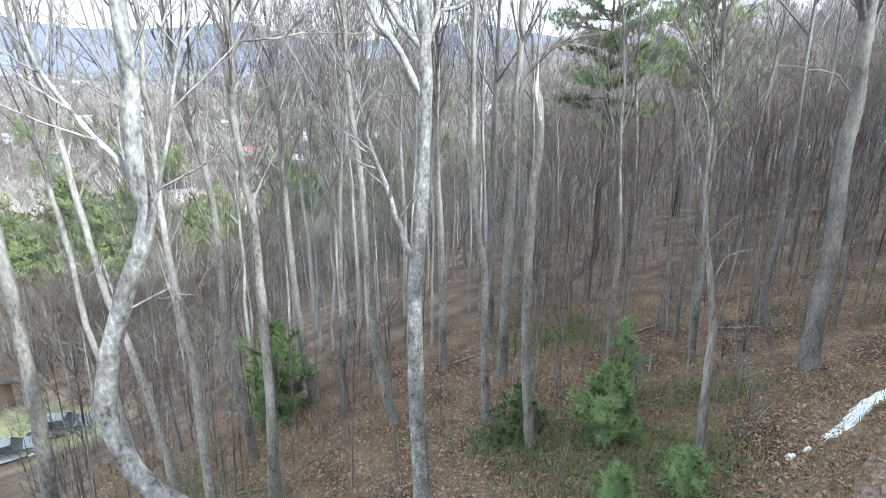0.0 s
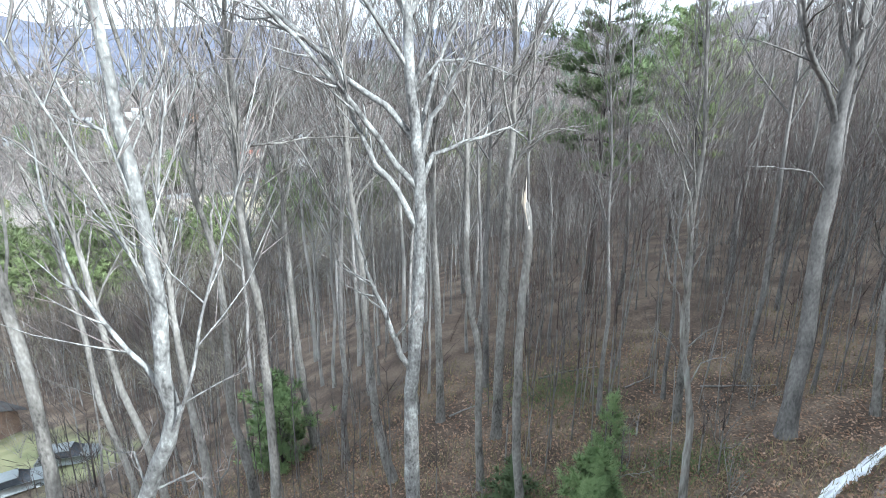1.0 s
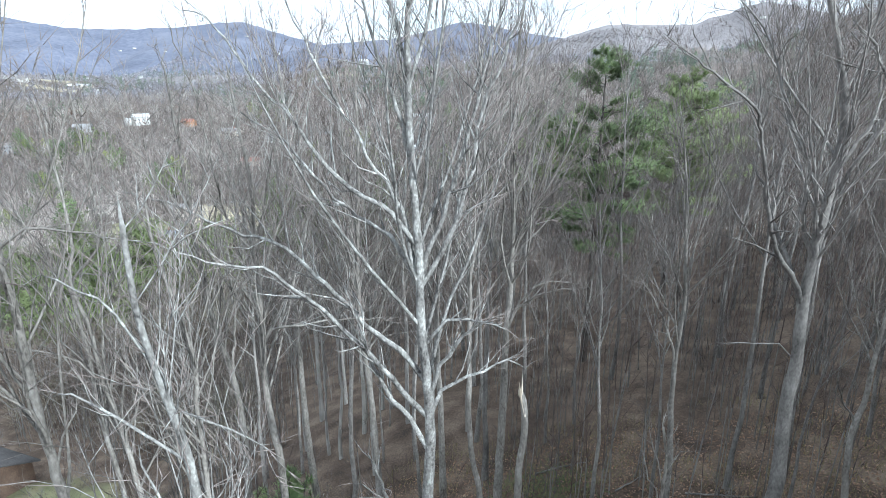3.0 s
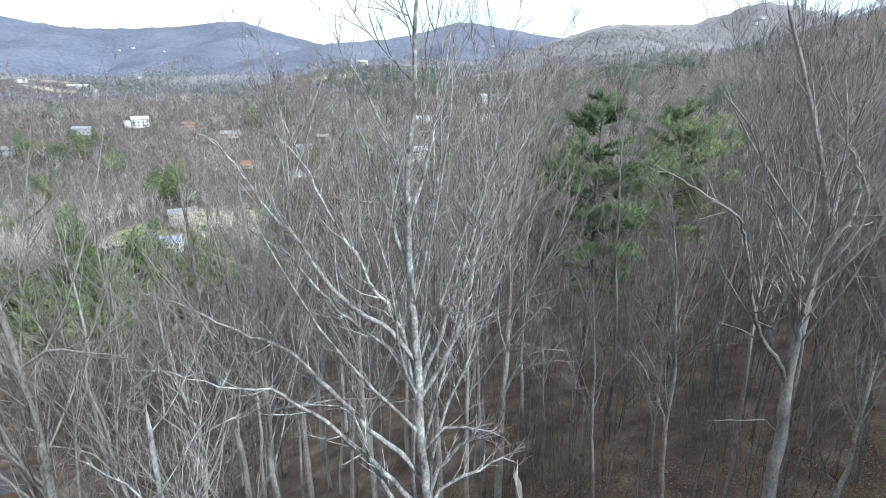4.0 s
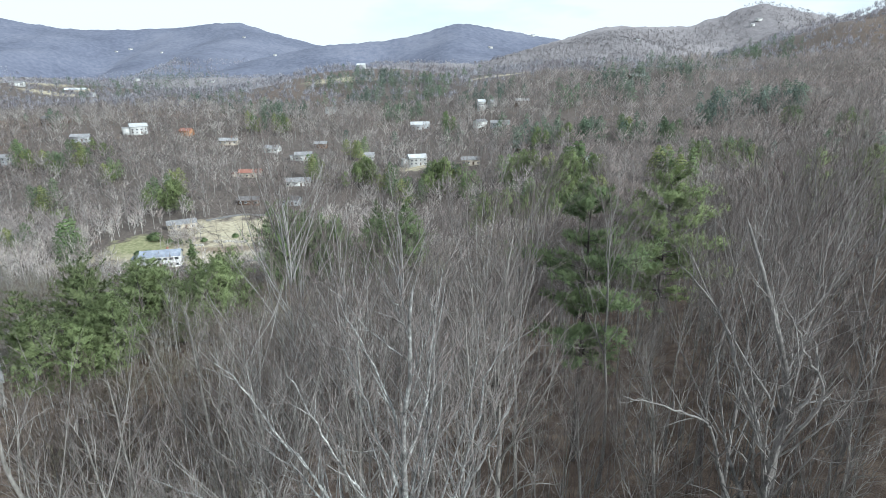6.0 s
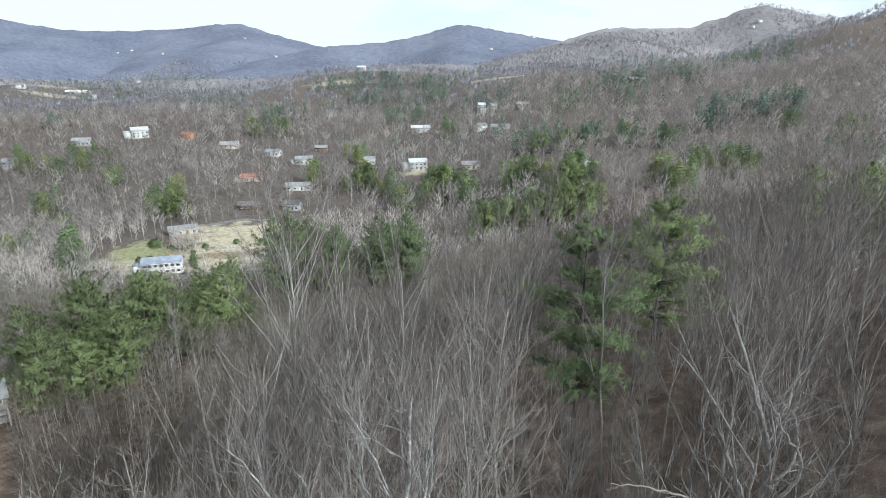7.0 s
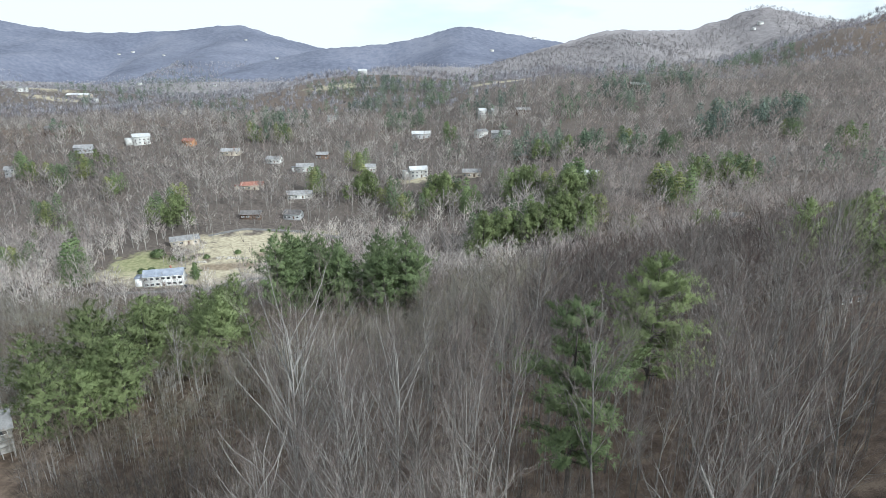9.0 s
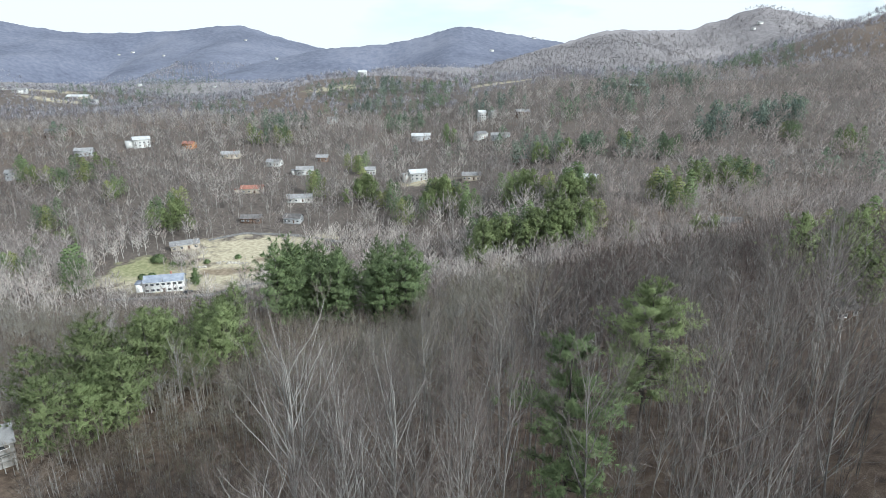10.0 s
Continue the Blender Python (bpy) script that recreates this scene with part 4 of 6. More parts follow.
MODELS = [model_tree(20 + k, h, l, None, 1.15) for k, (h, l) in enumerate(((19, 0.03), (21, -0.04), (17, 0.06), (22, 0.0), (15, -0.07), (20, 0.05), (13, 0.02), (18, -0.02)))]
TAKEN = [(s["trunk"][0][0], s["y"], 1.6) for s in HEROES] + [(0, 0, 5.5), (11.5, 41, 3.4), (23, 56, 6), (19.5, 47, 4.5), (-31, 39, 9), (-40.5, 44, 8), (13, 13, 3.0)] + [(0.41 * y, y, 2.3) for y in (27, 31, 35, 39)]
CLEAR = [(-112, 318, 36, 26), (-104, 262, 24, 15), (-152, 264, 20, 13), (-160, 282, 16, 20), (-100, 284, 26, 14), (-33, 40, 9, 6)]


def lowness(x, y):
    """Lower growth at the foot of the slope on the left and before the pine grove."""
    x, y = np.asarray(x, float), np.asarray(y, float)
    left = np.clip((-0.30 * y - x) / 8, 0, 1) * np.clip((y - 25) / 15, 0, 1) * np.clip((112 - y) / 20, 0, 1)
    dip = np.exp(-((x + 38) / 34) ** 4 - ((y - 158) / 26) ** 4)
    back = np.exp(-((x + 110) / 50) ** 4 - ((y - 205) / 45) ** 4)
    front = 0.26 * np.clip((y - 70) / 20, 0, 1) * np.clip((165 - y) / 15, 0, 1) * np.clip((12 - x) / 15, 0, 1)
    return 1 - np.clip(front + 0.5 * left + 0.62 * dip + 0.35 * back, 0, 0.7)


def free(x, y):
    """Whether a tree may stand there."""
    return (all((x - a) ** 2 + (y - b) ** 2 > r * r for a, b, r in TAKEN)
            and all(((x - a) / rx) ** 2 + ((y - b) / ry) ** 2 > 1 for a, b, rx, ry in CLEAR))


# ---- houses of the valley ----
def house(x, y, long, deep, high, turn, wall, roof, label, chimney=False, wing=0.0, deck=False, cols=4, lift=0.0, pitch=0.5, plain=False):
    """A gabled house with its windows, door and roof; its long side looks down the local -y."""
    ob = new("house")
    ob.matrix_basis = pose(x, y, float(land(x, y)) + lift, 0, 0, turn)
    a, b = long / 2, deep / 2
    top = high + b * pitch
    g = Geo()
    g.add([(-a, -b, -2.5 - lift), (a, -b, -2.5 - lift), (a, b, -2.5 - lift), (-a, b, -2.5 - lift), (-a, -b, high), (a, -b, high), (a, b, high), (-a, b, high), (-a, 0, top), (a, 0, top)],
          [(0, 1, 5, 4), (2, 3, 7, 6), (1, 2, 6, 5), (3, 0, 4, 7)], [(5, 6, 9), (7, 4, 8)])
    part("wall", g, wall, ob)
    g = Geo()
    o, th = 0.5, 0.22
    for s in (-1, 1):
        e = b + o
        ez = top - e * pitch
        g.add([(-a - o, s * e, ez), (a + o, s * e, ez), (a + o, 0, top + 0.06), (-a - o, 0, top + 0.06),
               (-a - o, s * e, ez + th), (a + o, s * e, ez + th), (a + o, 0, top + 0.06 + th), (-a - o, 0, top + 0.06 + th)],
              [(0, 1, 2, 3), (4, 5, 6, 7), (0, 1, 5, 4), (0, 3, 7, 4), (1, 2, 6, 5)])
    part("roof", g, roof, ob)
    g = Geo()
    box(g, -a - o, -b - o - 0.12, top - (b + o) * pitch - 0.02, a + o, -b - o - 0.01, top - (b + o) * pitch + 0.2)
    part("gutter", g, wall, ob)
    if plain:
        return tagged(ob, label, "house", "houses in the valley")
    floors = max(1, int(high / 2.7))
    gap = long / cols
    door_at = cols // 2
    for fl in range(floors):
        for c in range(cols):
            cx = -a + gap * (c + 0.5)
            z0 = 0.9 + fl * 2.7
            if fl == 0 and c == door_at:
                g = Geo()
                box(g, cx - 0.55, -b - 0.08, 0.1, cx + 0.55, -b - 0.01, 2.2)
                part("door", g, BROWN_WALL, ob)
                continue
            g = Geo()
            w, h = min(0.75, gap * 0.32), 1.25
            for bx in ((-w - 0.1, 0, w + 0.1, 0.1), (-w - 0.1, h - 0.1, w + 0.1, h), (-w - 0.1, 0.1, -w, h - 0.1), (w, 0.1, w + 0.1, h - 0.1)):
                box(g, cx + bx[0], -b - 0.10, z0 + bx[1], cx + bx[2], -b - 0.01, z0 + bx[3])
            win = part("window", g, TRIM, ob)
            g = Geo()
            box(g, cx - w, -b - 0.05, z0 + 0.1, cx + w, -b - 0.015, z0 + h - 0.1)
            part("pane", g, GLASS, win)
    for s in (-1, 1):
        g = Geo()
        box(g, s * (a + 0.01), -0.7, 1.0, s * (a + 0.09), 0.7, 2.3)
        win = part("window", g, TRIM, ob)
        g = Geo()
        box(g, s * (a + 0.095), -0.58, 1.1, s * (a + 0.12), 0.58, 2.2)
        part("pane", g, GLASS, win)
    if chimney:
        g = Geo()
        box(g, a * 0.3, 0.3, high, a * 0.3 + 0.8, 1.1, top + 1.3)
        part("chimney", g, BRICK, ob)
    if wing:
        g = Geo()
        box(g, -a - wing, -b * 0.5, -2.5, -a - 0.02, b * 0.8, high * 0.8)
        part("wing", g, wall, ob)
        g = Geo()
        box(g, -a - wing - 0.4, -b * 0.5 - 0.4, high * 0.8 + 0.01, -a - 0.55, b * 0.8 + 0.4, high * 0.8 + 0.25)
        part("wing_roof", g, roof, ob)
    if deck:
        g = Geo()
        box(g, -a, -b - 2.6, -0.15, a, -b - 0.12, 0.0)
        part("deck_floor", g, DECK, ob)
        for s in np.linspace(-a + 0.1, a - 0.1, 7):
            g = Geo()
            box(g, s - 0.07, -b - 2.58, -2.5 - lift, s + 0.07, -b - 2.44, 1.0)
            part("post", g, DECK, ob)
        g = Geo()
        box(g, -a, -b - 2.60, 1.0, a, -b - 2.42, 1.1)
        part("rail", g, DECK, ob)
    return tagged(ob, label if len(label.split()) > 3 else label + " among bare trees", "house", "houses in the valley")


VILLAGE = (
    (-131, 255, 17, 8, 5.4, 14, TRIM, BLUE_ROOF, "white house with blue-grey roof beside the meadow", dict(wing=4, chimney=True, cols=7)),
    (-147, 314, 15, 7, 3.0, 28, TAN_WALL, GREY_ROOF, "low tan house with grey roof beyond the lawn", dict()),
    (-354, 474, 15, 8, 5.5, 20, GREY_WALL, GREY_ROOF, "pale grey house among bare trees", dict()),
    (-403, 611, 24, 9, 5.5, 5, BROWN_WALL, DARK_ROOF, "long dark brown house among bare trees", dict(cols=8)),
    (-328, 528, 15, 8, 4.5, 15, GREY_WALL, GREY_ROOF, "grey house with grey shingle roof", dict()),
    (-291, 560, 15, 10, 7.0, 35, WHITE_WALL, WHITE_ROOF, "large white house with pale roof", dict(wing=6)),
    (-246, 563, 11, 8, 4.5, -10, ORANGE_WALL, RED_ROOF, "orange timber house", dict()),
    (-197, 537, 17, 9, 3.2, 3, TAN_WALL, GREY_ROOF, "low house with pale grey roof", dict(chimney=True)),
    (-148, 507, 13, 8, 3.2, -12, WHITE_WALL, GREY_ROOF, "low white house with grey roof", dict()),
    (-115, 480, 14, 8, 4.2, 10, WHITE_WALL, GREY_ROOF, "white house with grey roof", dict(wing=4)),
    (-109, 524, 11, 8, 3.4, 0, BROWN_WALL, GREY_ROOF, "brown house with grey roof", dict()),
    (-144, 430, 16, 8, 3.4, 8, TAN_WALL, RED_ROOF, "house with rust-red roof", dict(wing=5)),
    (-104, 412, 18, 8, 3.2, 10, WHITE_WALL, GREY_ROOF, "long low white house with grey roof", dict()),
    (-98, 368, 11, 8, 3.4, -6, GREY_WALL, DARK_ROOF, "small grey house with dark roof", dict()),
    (-125, 366, 13, 7, 3.0, 4, BROWN_WALL, DARK_ROOF, "low dark brown house beyond the meadow", dict()),
    (-19, 452, 14, 9, 6.0, 18, WHITE_WALL, WHITE_ROOF, "white two-storey house with pale roof above a bank", dict(wing=5)),
    (-168, 689, 18, 9, 5.0, 0, BROWN_WALL, DARK_ROOF, "dark house among evergreens", dict()),
    (-140, 748, 13, 9, 5.5, 20, WHITE_WALL, GREY_ROOF, "small white house among bare trees", dict()),
    (-22, 617, 20, 10, 4.5, 6, GREY_WALL, WHITE_ROOF, "grey house with pale roof", dict()),
    (45, 657, 8, 8, 10.0, 10, WHITE_WALL, WHITE_ROOF, "tall narrow white house", dict(cols=3)),
    (58, 668, 8, 7, 6.5, 30, WHITE_WALL, GREY_ROOF, "white gabled house", dict(cols=3)),
    (88, 638, 15, 9, 4.0, 0, BROWN_WALL, GREY_ROOF, "low brown house with grey roof", dict()),
    (39, 580, 12, 8, 5.0, 40, WHITE_WALL, GREY_ROOF, "white house with steep gables", dict()),
    (57, 564, 18, 8, 3.2, 0, GREY_WALL, GREY_ROOF, "long low grey house", dict()),
    (64, 470, 11, 8, 4.0, 12, BROWN_WALL, GREY_ROOF, "small brown house with grey roof", dict()),
    (97, 372, 11, 8, 4.5, -8, WHITE_WALL, WHITE_ROOF, "small white house with pale metal roof", dict()),
    (144, 280, 14, 7, 3.2, -4, BROWN_WALL, DARK_ROOF, "low brown cabin with grey roof below the slope", dict()),
    (70, 93, 5, 4, 2.4, 20, BROWN_WALL, DARK_ROOF, "small brown cabin half hidden by trees", dict()),
    (-60, 478, 9, 7, 4.0, 0, WHITE_WALL, GREY_ROOF, "small white house", dict()),
    (23, 440, 14, 8, 3.6, 0, TAN_WALL, GREY_ROOF, "tan house with grey roof", dict()),
    (-83.5, 88, 11, 7, 2.2, 40, DECK, GREY_ROOF, "grey house with a weathered wooden deck at the wood's edge", dict(deck=True, lift=3.2)),
    (-47.2, 46, 11, 7, 2.4, -20, BROWN_WALL, DARK_ROOF, "low house with grey roof below the crooked tree", dict(lift=0.2, plain=True)),
    (-700, 1180, 22, 10, 6, 0, WHITE_WALL, GREY_ROOF, "far white house on the hill", dict()),
    (-860, 1210, 26, 12, 6, 10, WHITE_WALL, GREY_ROOF, "far white house on the hill", dict()),
    (-930, 1240, 34, 12, 5, 0, WHITE_WALL, WHITE_ROOF, "far long white building on the hill", dict()),
    (-760, 1240, 50, 14, 5, -4, TAN_WALL, WHITE_ROOF, "far long pale building on the hill", dict(cols=10)),
    (-150, 1130, 16, 10, 9, 0, WHITE_WALL, WHITE_ROOF, "far white house above the woods", dict()),
    (230, 700, 18, 9, 4, 0, BROWN_WALL, GREY_ROOF, "far brown house on the hillside", dict()),
    (770, 1560, 26, 12, 9, 0, TAN_WALL, WHITE_ROOF, "far pale house high on the mountain", dict()),
)
for x, y, long, deep, *_ in VILLAGE:
    TAKEN.append((x, y, long * 0.58 + 1.5))
    CLEAR.append((x, y - 4 - 0.012 * y, long * 0.34, 6 + 0.012 * y))
for x, y, long, deep, high, turn, wall, roof, label, more in VILLAGE:
    house(x, y, long, deep, high, turn, wall, roof, label, **more)
for slope, x, y, long in ((WEST, -1726, 3373, 34), (WEST, -1784, 3331, 26), (WEST, -1053, 3261, 24), (WEST, -1432, 3105, 20), (MIDDLE, -682, 2485, 20), (MIDDLE, 191, 2331, 26), (MIDDLE, 401, 2655, 30),
                          (EAST, 936, 1803, 26), (EAST, 915, 1795, 16), (EAST, 557, 1719, 16), (FOOT, -1136, 1751, 26), (FOOT, -1052, 1751, 40), (FOOT, -231, 1719, 14), (FOOT, -629, 1643, 16), (FOOT, -724, 1571, 18), (FOOT, -980, 1700, 20), (FOOT, -860, 1690, 22)):
    far_house = house(x, y, long * 0.6, 8, 4, 0, WHITE_WALL, GREY_ROOF, "far white house high on the wooded mountain", plain=True)
    far_house.location.z = float(slope(x, y)) + 2
    CLEAR.append((x, y - 16, long * 0.8, 22))


# ---- cars ----
def car(x, y, turn, paint, label):
    ob = new("car")
    ob.matrix_basis = pose(x, y, float(land(x, y)), 0, 0, turn)
    g = Geo()
    prof = [(-2.2, 0.35), (-2.25, 0.75), (-2.05, 0.95), (-1.6, 1.0), (1.0, 1.0), (2.0, 0.85), (2.2, 0.65), (2.2, 0.35)]
    v = [(px, s * 0.86, pz) for s in (-1, 1) for px, pz in prof]
    n = len(prof)
    g.add(v, [(i, (i + 1) % n, n + (i + 1) % n, n + i) for i in range(n)] + [(0, 1, 2, 7), (2, 3, 4, 7), (4, 5, 6, 7)] + [(n, n + 1, n + 2, n + 7), (n + 2, n + 3, n + 4, n + 7), (n + 4, n + 5, n + 6, n + 7)])
    part("body", g, paint, ob)
    g = Geo()
    g.add([(s, t * 0.8, 1.0) for s in (-1.9, 0.95) for t in (-1, 1)] + [(s, t * 0.62, 1.45) for s in (-1.35, 0.25) for t in (-1, 1)],
          [(0, 1, 5, 4), (2, 3, 7, 6), (0, 2, 6, 4), (1, 3, 7, 5)])
    part("window_band", g, GLASS, ob)
    g = Geo()
    g.add([(s, t * 0.64, z) for z in (1.45, 1.5) for s in (-1.4, 0.3) for t in (-1, 1)], [(0, 1, 3, 2), (4, 5, 7, 6), (0, 1, 5, 4), (2, 3, 7, 6), (0, 2, 6, 4), (1, 3, 7, 5)])
    part("car_roof", g, paint, ob)
    for wx in (-1.4, 1.35):
        for wy in (-0.88, 0.88):
            g = Geo()
            tube(g, [(wx, wy - 0.1, 0.33), (wx, wy + 0.1, 0.33), (wx, wy + 0.101, 0.33)], [0.33, 0.33, 0.01], 14)
            wheel = part("wheel", g, TYRE, ob)
            g = Geo()
            s = 1 if wy > 0 else -1
            tube(g, [(wx, wy + s * 0.10, 0.33), (wx, wy + s * 0.115, 0.33), (wx, wy + s * 0.116, 0.33)], [0.2, 0.2, 0.01], 10)
            part("rim", g, TRIM, wheel)
    return tagged(ob, label, "car", "parked cars")


car(-118, 249, 20, PAINT_DARK, "dark car parked in front of the white house")
car(-31.9, 35.3, 35, PAINT_GREY, "pale silver car parked on the lawn below the trees")
car(-30.2, 38.9, 15, PAINT_GREY, "pale silver car parked on the lawn below the trees")
car(-92, 296, 10, PAINT_PALE, "pale car parked by the meadow")
for x, y in ((-118, 249), (-92, 296)):
    TAKEN.append((x, y, 5))
car(-128, 266, 5, PAINT_PALE, "white van parked behind the house")
CLEAR.append((-105, 268, 16, 14))


def ribbon(name, line, width, mat, label, category, lift=0.05, seed=0, ragged=0.0):
    """A strip that lies on the ground along a line."""
    rng = np.random.default_rng(seed)
    pts = resample([(x, y, 0) for x, y in line], 0.35 if width < 5 and len(line) < 5 else 3.0)
    d = np.gradient(pts, axis=0)
    d /= np.linalg.norm(d, axis=1)[:, None]
    s = np.stack([-d[:, 1], d[:, 0], 0 * d[:, 0]], 1)
    across = np.linspace(-1, 1, 7)
    w = width / 2 * (1 + ragged * rng.normal(0, 1, (len(pts), 1)))
    v = pts[:, None] + s[:, None] * (across[None, :] * w)[..., None]
    v[..., 2] = land(v[..., 0], v[..., 1]) + lift * (1 - np.abs(across) ** 4 * 1.3)[None]
    n = len(pts)
    i, j = np.meshgrid(np.arange(n - 1), np.arange(6), indexing="ij")
    g = Geo()
    g.add(v, np.stack([i * 7 + j, i * 7 + j + 1, (i + 1) * 7 + j + 1, (i + 1) * 7 + j], -1).reshape(-1, 4))
    return tagged(new(name, g.mesh(name, mat, True)), label, category, kind="structure")


ribbon("track", [(8.5, 8.0), (12.0, 11.3), (16, 14.3), (24, 19)], 3.4, GRAVEL, "leaf-strewn gravel track across the slope", "track", 0.06)


def snow_patch(x, y, long, wide, turn, seed):
    """A low ragged mound of old snow."""
    rng = np.random.default_rng(seed)
    n, rings = 90, (1.0, 0.85, 0.5, 0.0)
    a = np.arange(n) * 2 * np.pi / n
    edge = 1 + 0.16 * np.sin(a * 3 + seed) + 0.1 * np.sin(a * 7 + 2 * seed) + 0.06 * np.sin(a * 19 + seed) + rng.normal(0, 0.06, n)
    g, rows = Geo(), []
    for k, f in enumerate(rings):
        u, w = np.cos(a) * edge * f * long / 2, np.sin(a) * edge * f * wide / 2
        w = w + 0.05 * np.sin(u * 2.3 + seed) + 0.03 * np.sin(u * 9.1)
        px, py = x + u * math.cos(turn) - w * math.sin(turn), y + u * math.sin(turn) + w * math.cos(turn)
        rows.append(np.stack([px, py, land(px, py) + (-0.02, 0.05, 0.09, 0.11)[k] * min(1, wide * 2.4)], 1))
    i, j = np.meshgrid(np.arange(3), np.arange(n), indexing="ij")
    g.add(np.concatenate(rows), np.stack([i * n + j, i * n + (j + 1) % n, (i + 1) * n + (j + 1) % n, (i + 1) * n + j], -1).reshape(-1, 4))
    return tagged(new("snow_patch", g.mesh("snow_patch", SNOW, True)), "ragged strip of old white snow beside the track", "snow", "snow patches")


for k, (x, y, long, wide, turn) in enumerate(((12.75, 14.72, 6.4, 0.42, 0.555), (8.88, 12.54, 0.42, 0.2, 0.6), (9.45, 12.78, 0.34, 0.14, 0.3), (8.45, 12.3, 0.2, 0.1, 0.9))):
    snow_patch(x, y, long, wide, turn, 3 + k)
ribbon("lane", [(-70, 262), (-88, 262), (-106, 246), (-122, 243), (-150, 238)], 4.5, ASPHALT, "grey lane in front of the white house", "lane", 0.25)
ribbon("drive", [(-140, 330), (-120, 345), (-90, 343), (-60, 330)], 4.0, ASPHALT, "pale lane behind the meadow", "lane", 0.3)

STONE = material("pale_field_stone", [(0.24, 0.22, 0.19), (0.36, 0.335, 0.29), (0.48, 0.45, 0.40)], 1.2, 9, 0.9, 0.4)


def stone_pile(x, y, long, wide, count, seed):
    """A heap of rough field stones, each of its own shape."""
    rng = np.random.default_rng(seed)
    ob = new("stone_pile")
    ob.location = (x, y, float(land(x, y)))
    for _ in range(count):
        u, w = rng.uniform(-0.5, 0.5) * long, rng.normal(0, 0.3) * wide
        r = rng.uniform(0.5, 1.1)
        a = np.arange(7) * 2 * np.pi / 7
        base = float(land(x + u, y + w)) - ob.location.z
        low, high = np.stack([np.cos(a), np.sin(a) * 0.8, 0 * a - 0.25], 1) * r, np.stack([np.cos(a + 0.2) * 0.7, np.sin(a + 0.2) * 0.6, 0 * a + 0.6], 1) * r
        v = np.concatenate([low * rng.uniform(0.8, 1.2, (7, 1)), high * rng.uniform(0.8, 1.2, (7, 1)), [(0, 0, 0.8 * r)]]) + (u, w, base)
        k = np.arange(7)
        g = Geo()
        g.add(v, np.stack([k, (k + 1) % 7, 7 + (k + 1) % 7, 7 + k], 1), np.stack([7 + k, 7 + (k + 1) % 7, np.full(7, 14)], 1))
        part("stone", g, STONE, ob)
    return tagged(ob, "heap of pale rough stones across the dry meadow", "stones", "stone piles")


stone_pile(-113, 293, 16, 3.5, 34, 1)
stone_pile(-126, 286, 8, 2.5, 14, 2)


rng = np.random.default_rng(7)
used, planted = {}, []
while len(planted) < 155:
    y = math.sqrt(rng.uniform(19 ** 2, 70 ** 2))
    x = rng.uniform(-0.86, 0.86) * y + rng.normal(0, 2)
    if not free(x, y) or any((x - a) ** 2 + (y - b) ** 2 < 2.1 ** 2 for a, b in planted[-160:]):
        continue
    if x > 0.08 * y and y < 48 and rng.random() < 0.15:
        continue
    if x < -0.12 * y and y < 64 and rng.random() < 0.68:
        continue
    planted.append((x, y))
    k = int(rng.integers(len(MODELS)))
    size = rng.uniform(0.72, 1.1) * lowness(x, y)
    m = pose(x, y, float(land(x, y)), 0, 0, rng.uniform(0, 360)) @ Matrix.Scale(size, 4)
    if k not in used:
        used[k] = MODELS[k]
        MODELS[k].matrix_basis = m
    else:
        copy_thing(MODELS[k], m)


# smaller trees before the tall pines
for x, y, size, turn in ((14.4, 37.6, 0.5, 200), (9.2, 36.2, 0.62, 0), (10.6, 35.0, 0.52, 80), (12.8, 35.0, 0.55, 130), (16.6, 41.5, 0.7, 40), (18.8, 45.0, 0.66, 300), (20.6, 49.5, 0.72, 150), (25.5, 50.5, 0.7, 260)):
    copy_thing(MODELS[int(turn) % 8], pose(x, y, float(land(x, y)), 0, 0, turn) @ Matrix.Scale(size, 4))

# pale spreading trees that stand out of the woods
PALE = [model_tree(40, 19, 0.02, LIMB_PALE, 1.35, TWIG, 1.5), model_tree(41, 21, -0.03, LIMB_PALE, 1.2, TWIG, 1.5), model_tree(42, 18, 0.08, LIMB_PALE, 1.3, TWIG, 1.5)]
for k, (x, y, size, turn) in enumerate(((-56, 110, 0.8, 0), (-193, 302, 1.15, 40), (-187, 307, 1.1, 90), (-204, 310, 1.15, 200), (-198, 298, 1.0, 300), (-145, 312, 0.85, 10), (-136, 327, 0.9, 120), (-90, 145, 0.75, 60),
                                        (219, 340, 1.0, 150), (132, 416, 1.0, 30), (6, 312, 0.9, 220), (-237, 320, 0.95, 70), (-6.3, 39.5, 0.95, 260), (-9.5, 28, 0.9, 30), (-4.4, 30.5, 0.95, 80), (-0.8, 27.5, 0.88, 160), (-12.5, 32.5, 0.9, 210), (-7.5, 34.5, 1.0, 330), (1.6, 32.5, 0.92, 15), (-2.6, 36.5, 1.0, 115), (-15.5, 30, 0.8, 290), (-8.5, 36, 1.2, 45), (-10.8, 38.5, 1.2, 130), (-6.2, 37.5, 1.15, 250), (-5, 40.5, 1.15, 300), (-10.5, 43, 1.15, 20), (-8.8, 45, 1.1, 90), (-1.5, 42, 1.1, 190), (-72, 300, 0.7, 20), (-84, 352, 0.8, 140))):
    m = pose(x, y, float(land(x, y)), 0, 0, turn) @ Matrix.Scale(size, 4)
    TAKEN.append((x, y, 3))
    if k < 3:
        PALE[k].matrix_basis = m
        tree = PALE[k]
    else:
        tree = copy_thing(PALE[k % 3], m)
    tagged(tree, "pale spreading leafless tree standing out of the woods", "tree", "pale bare trees")


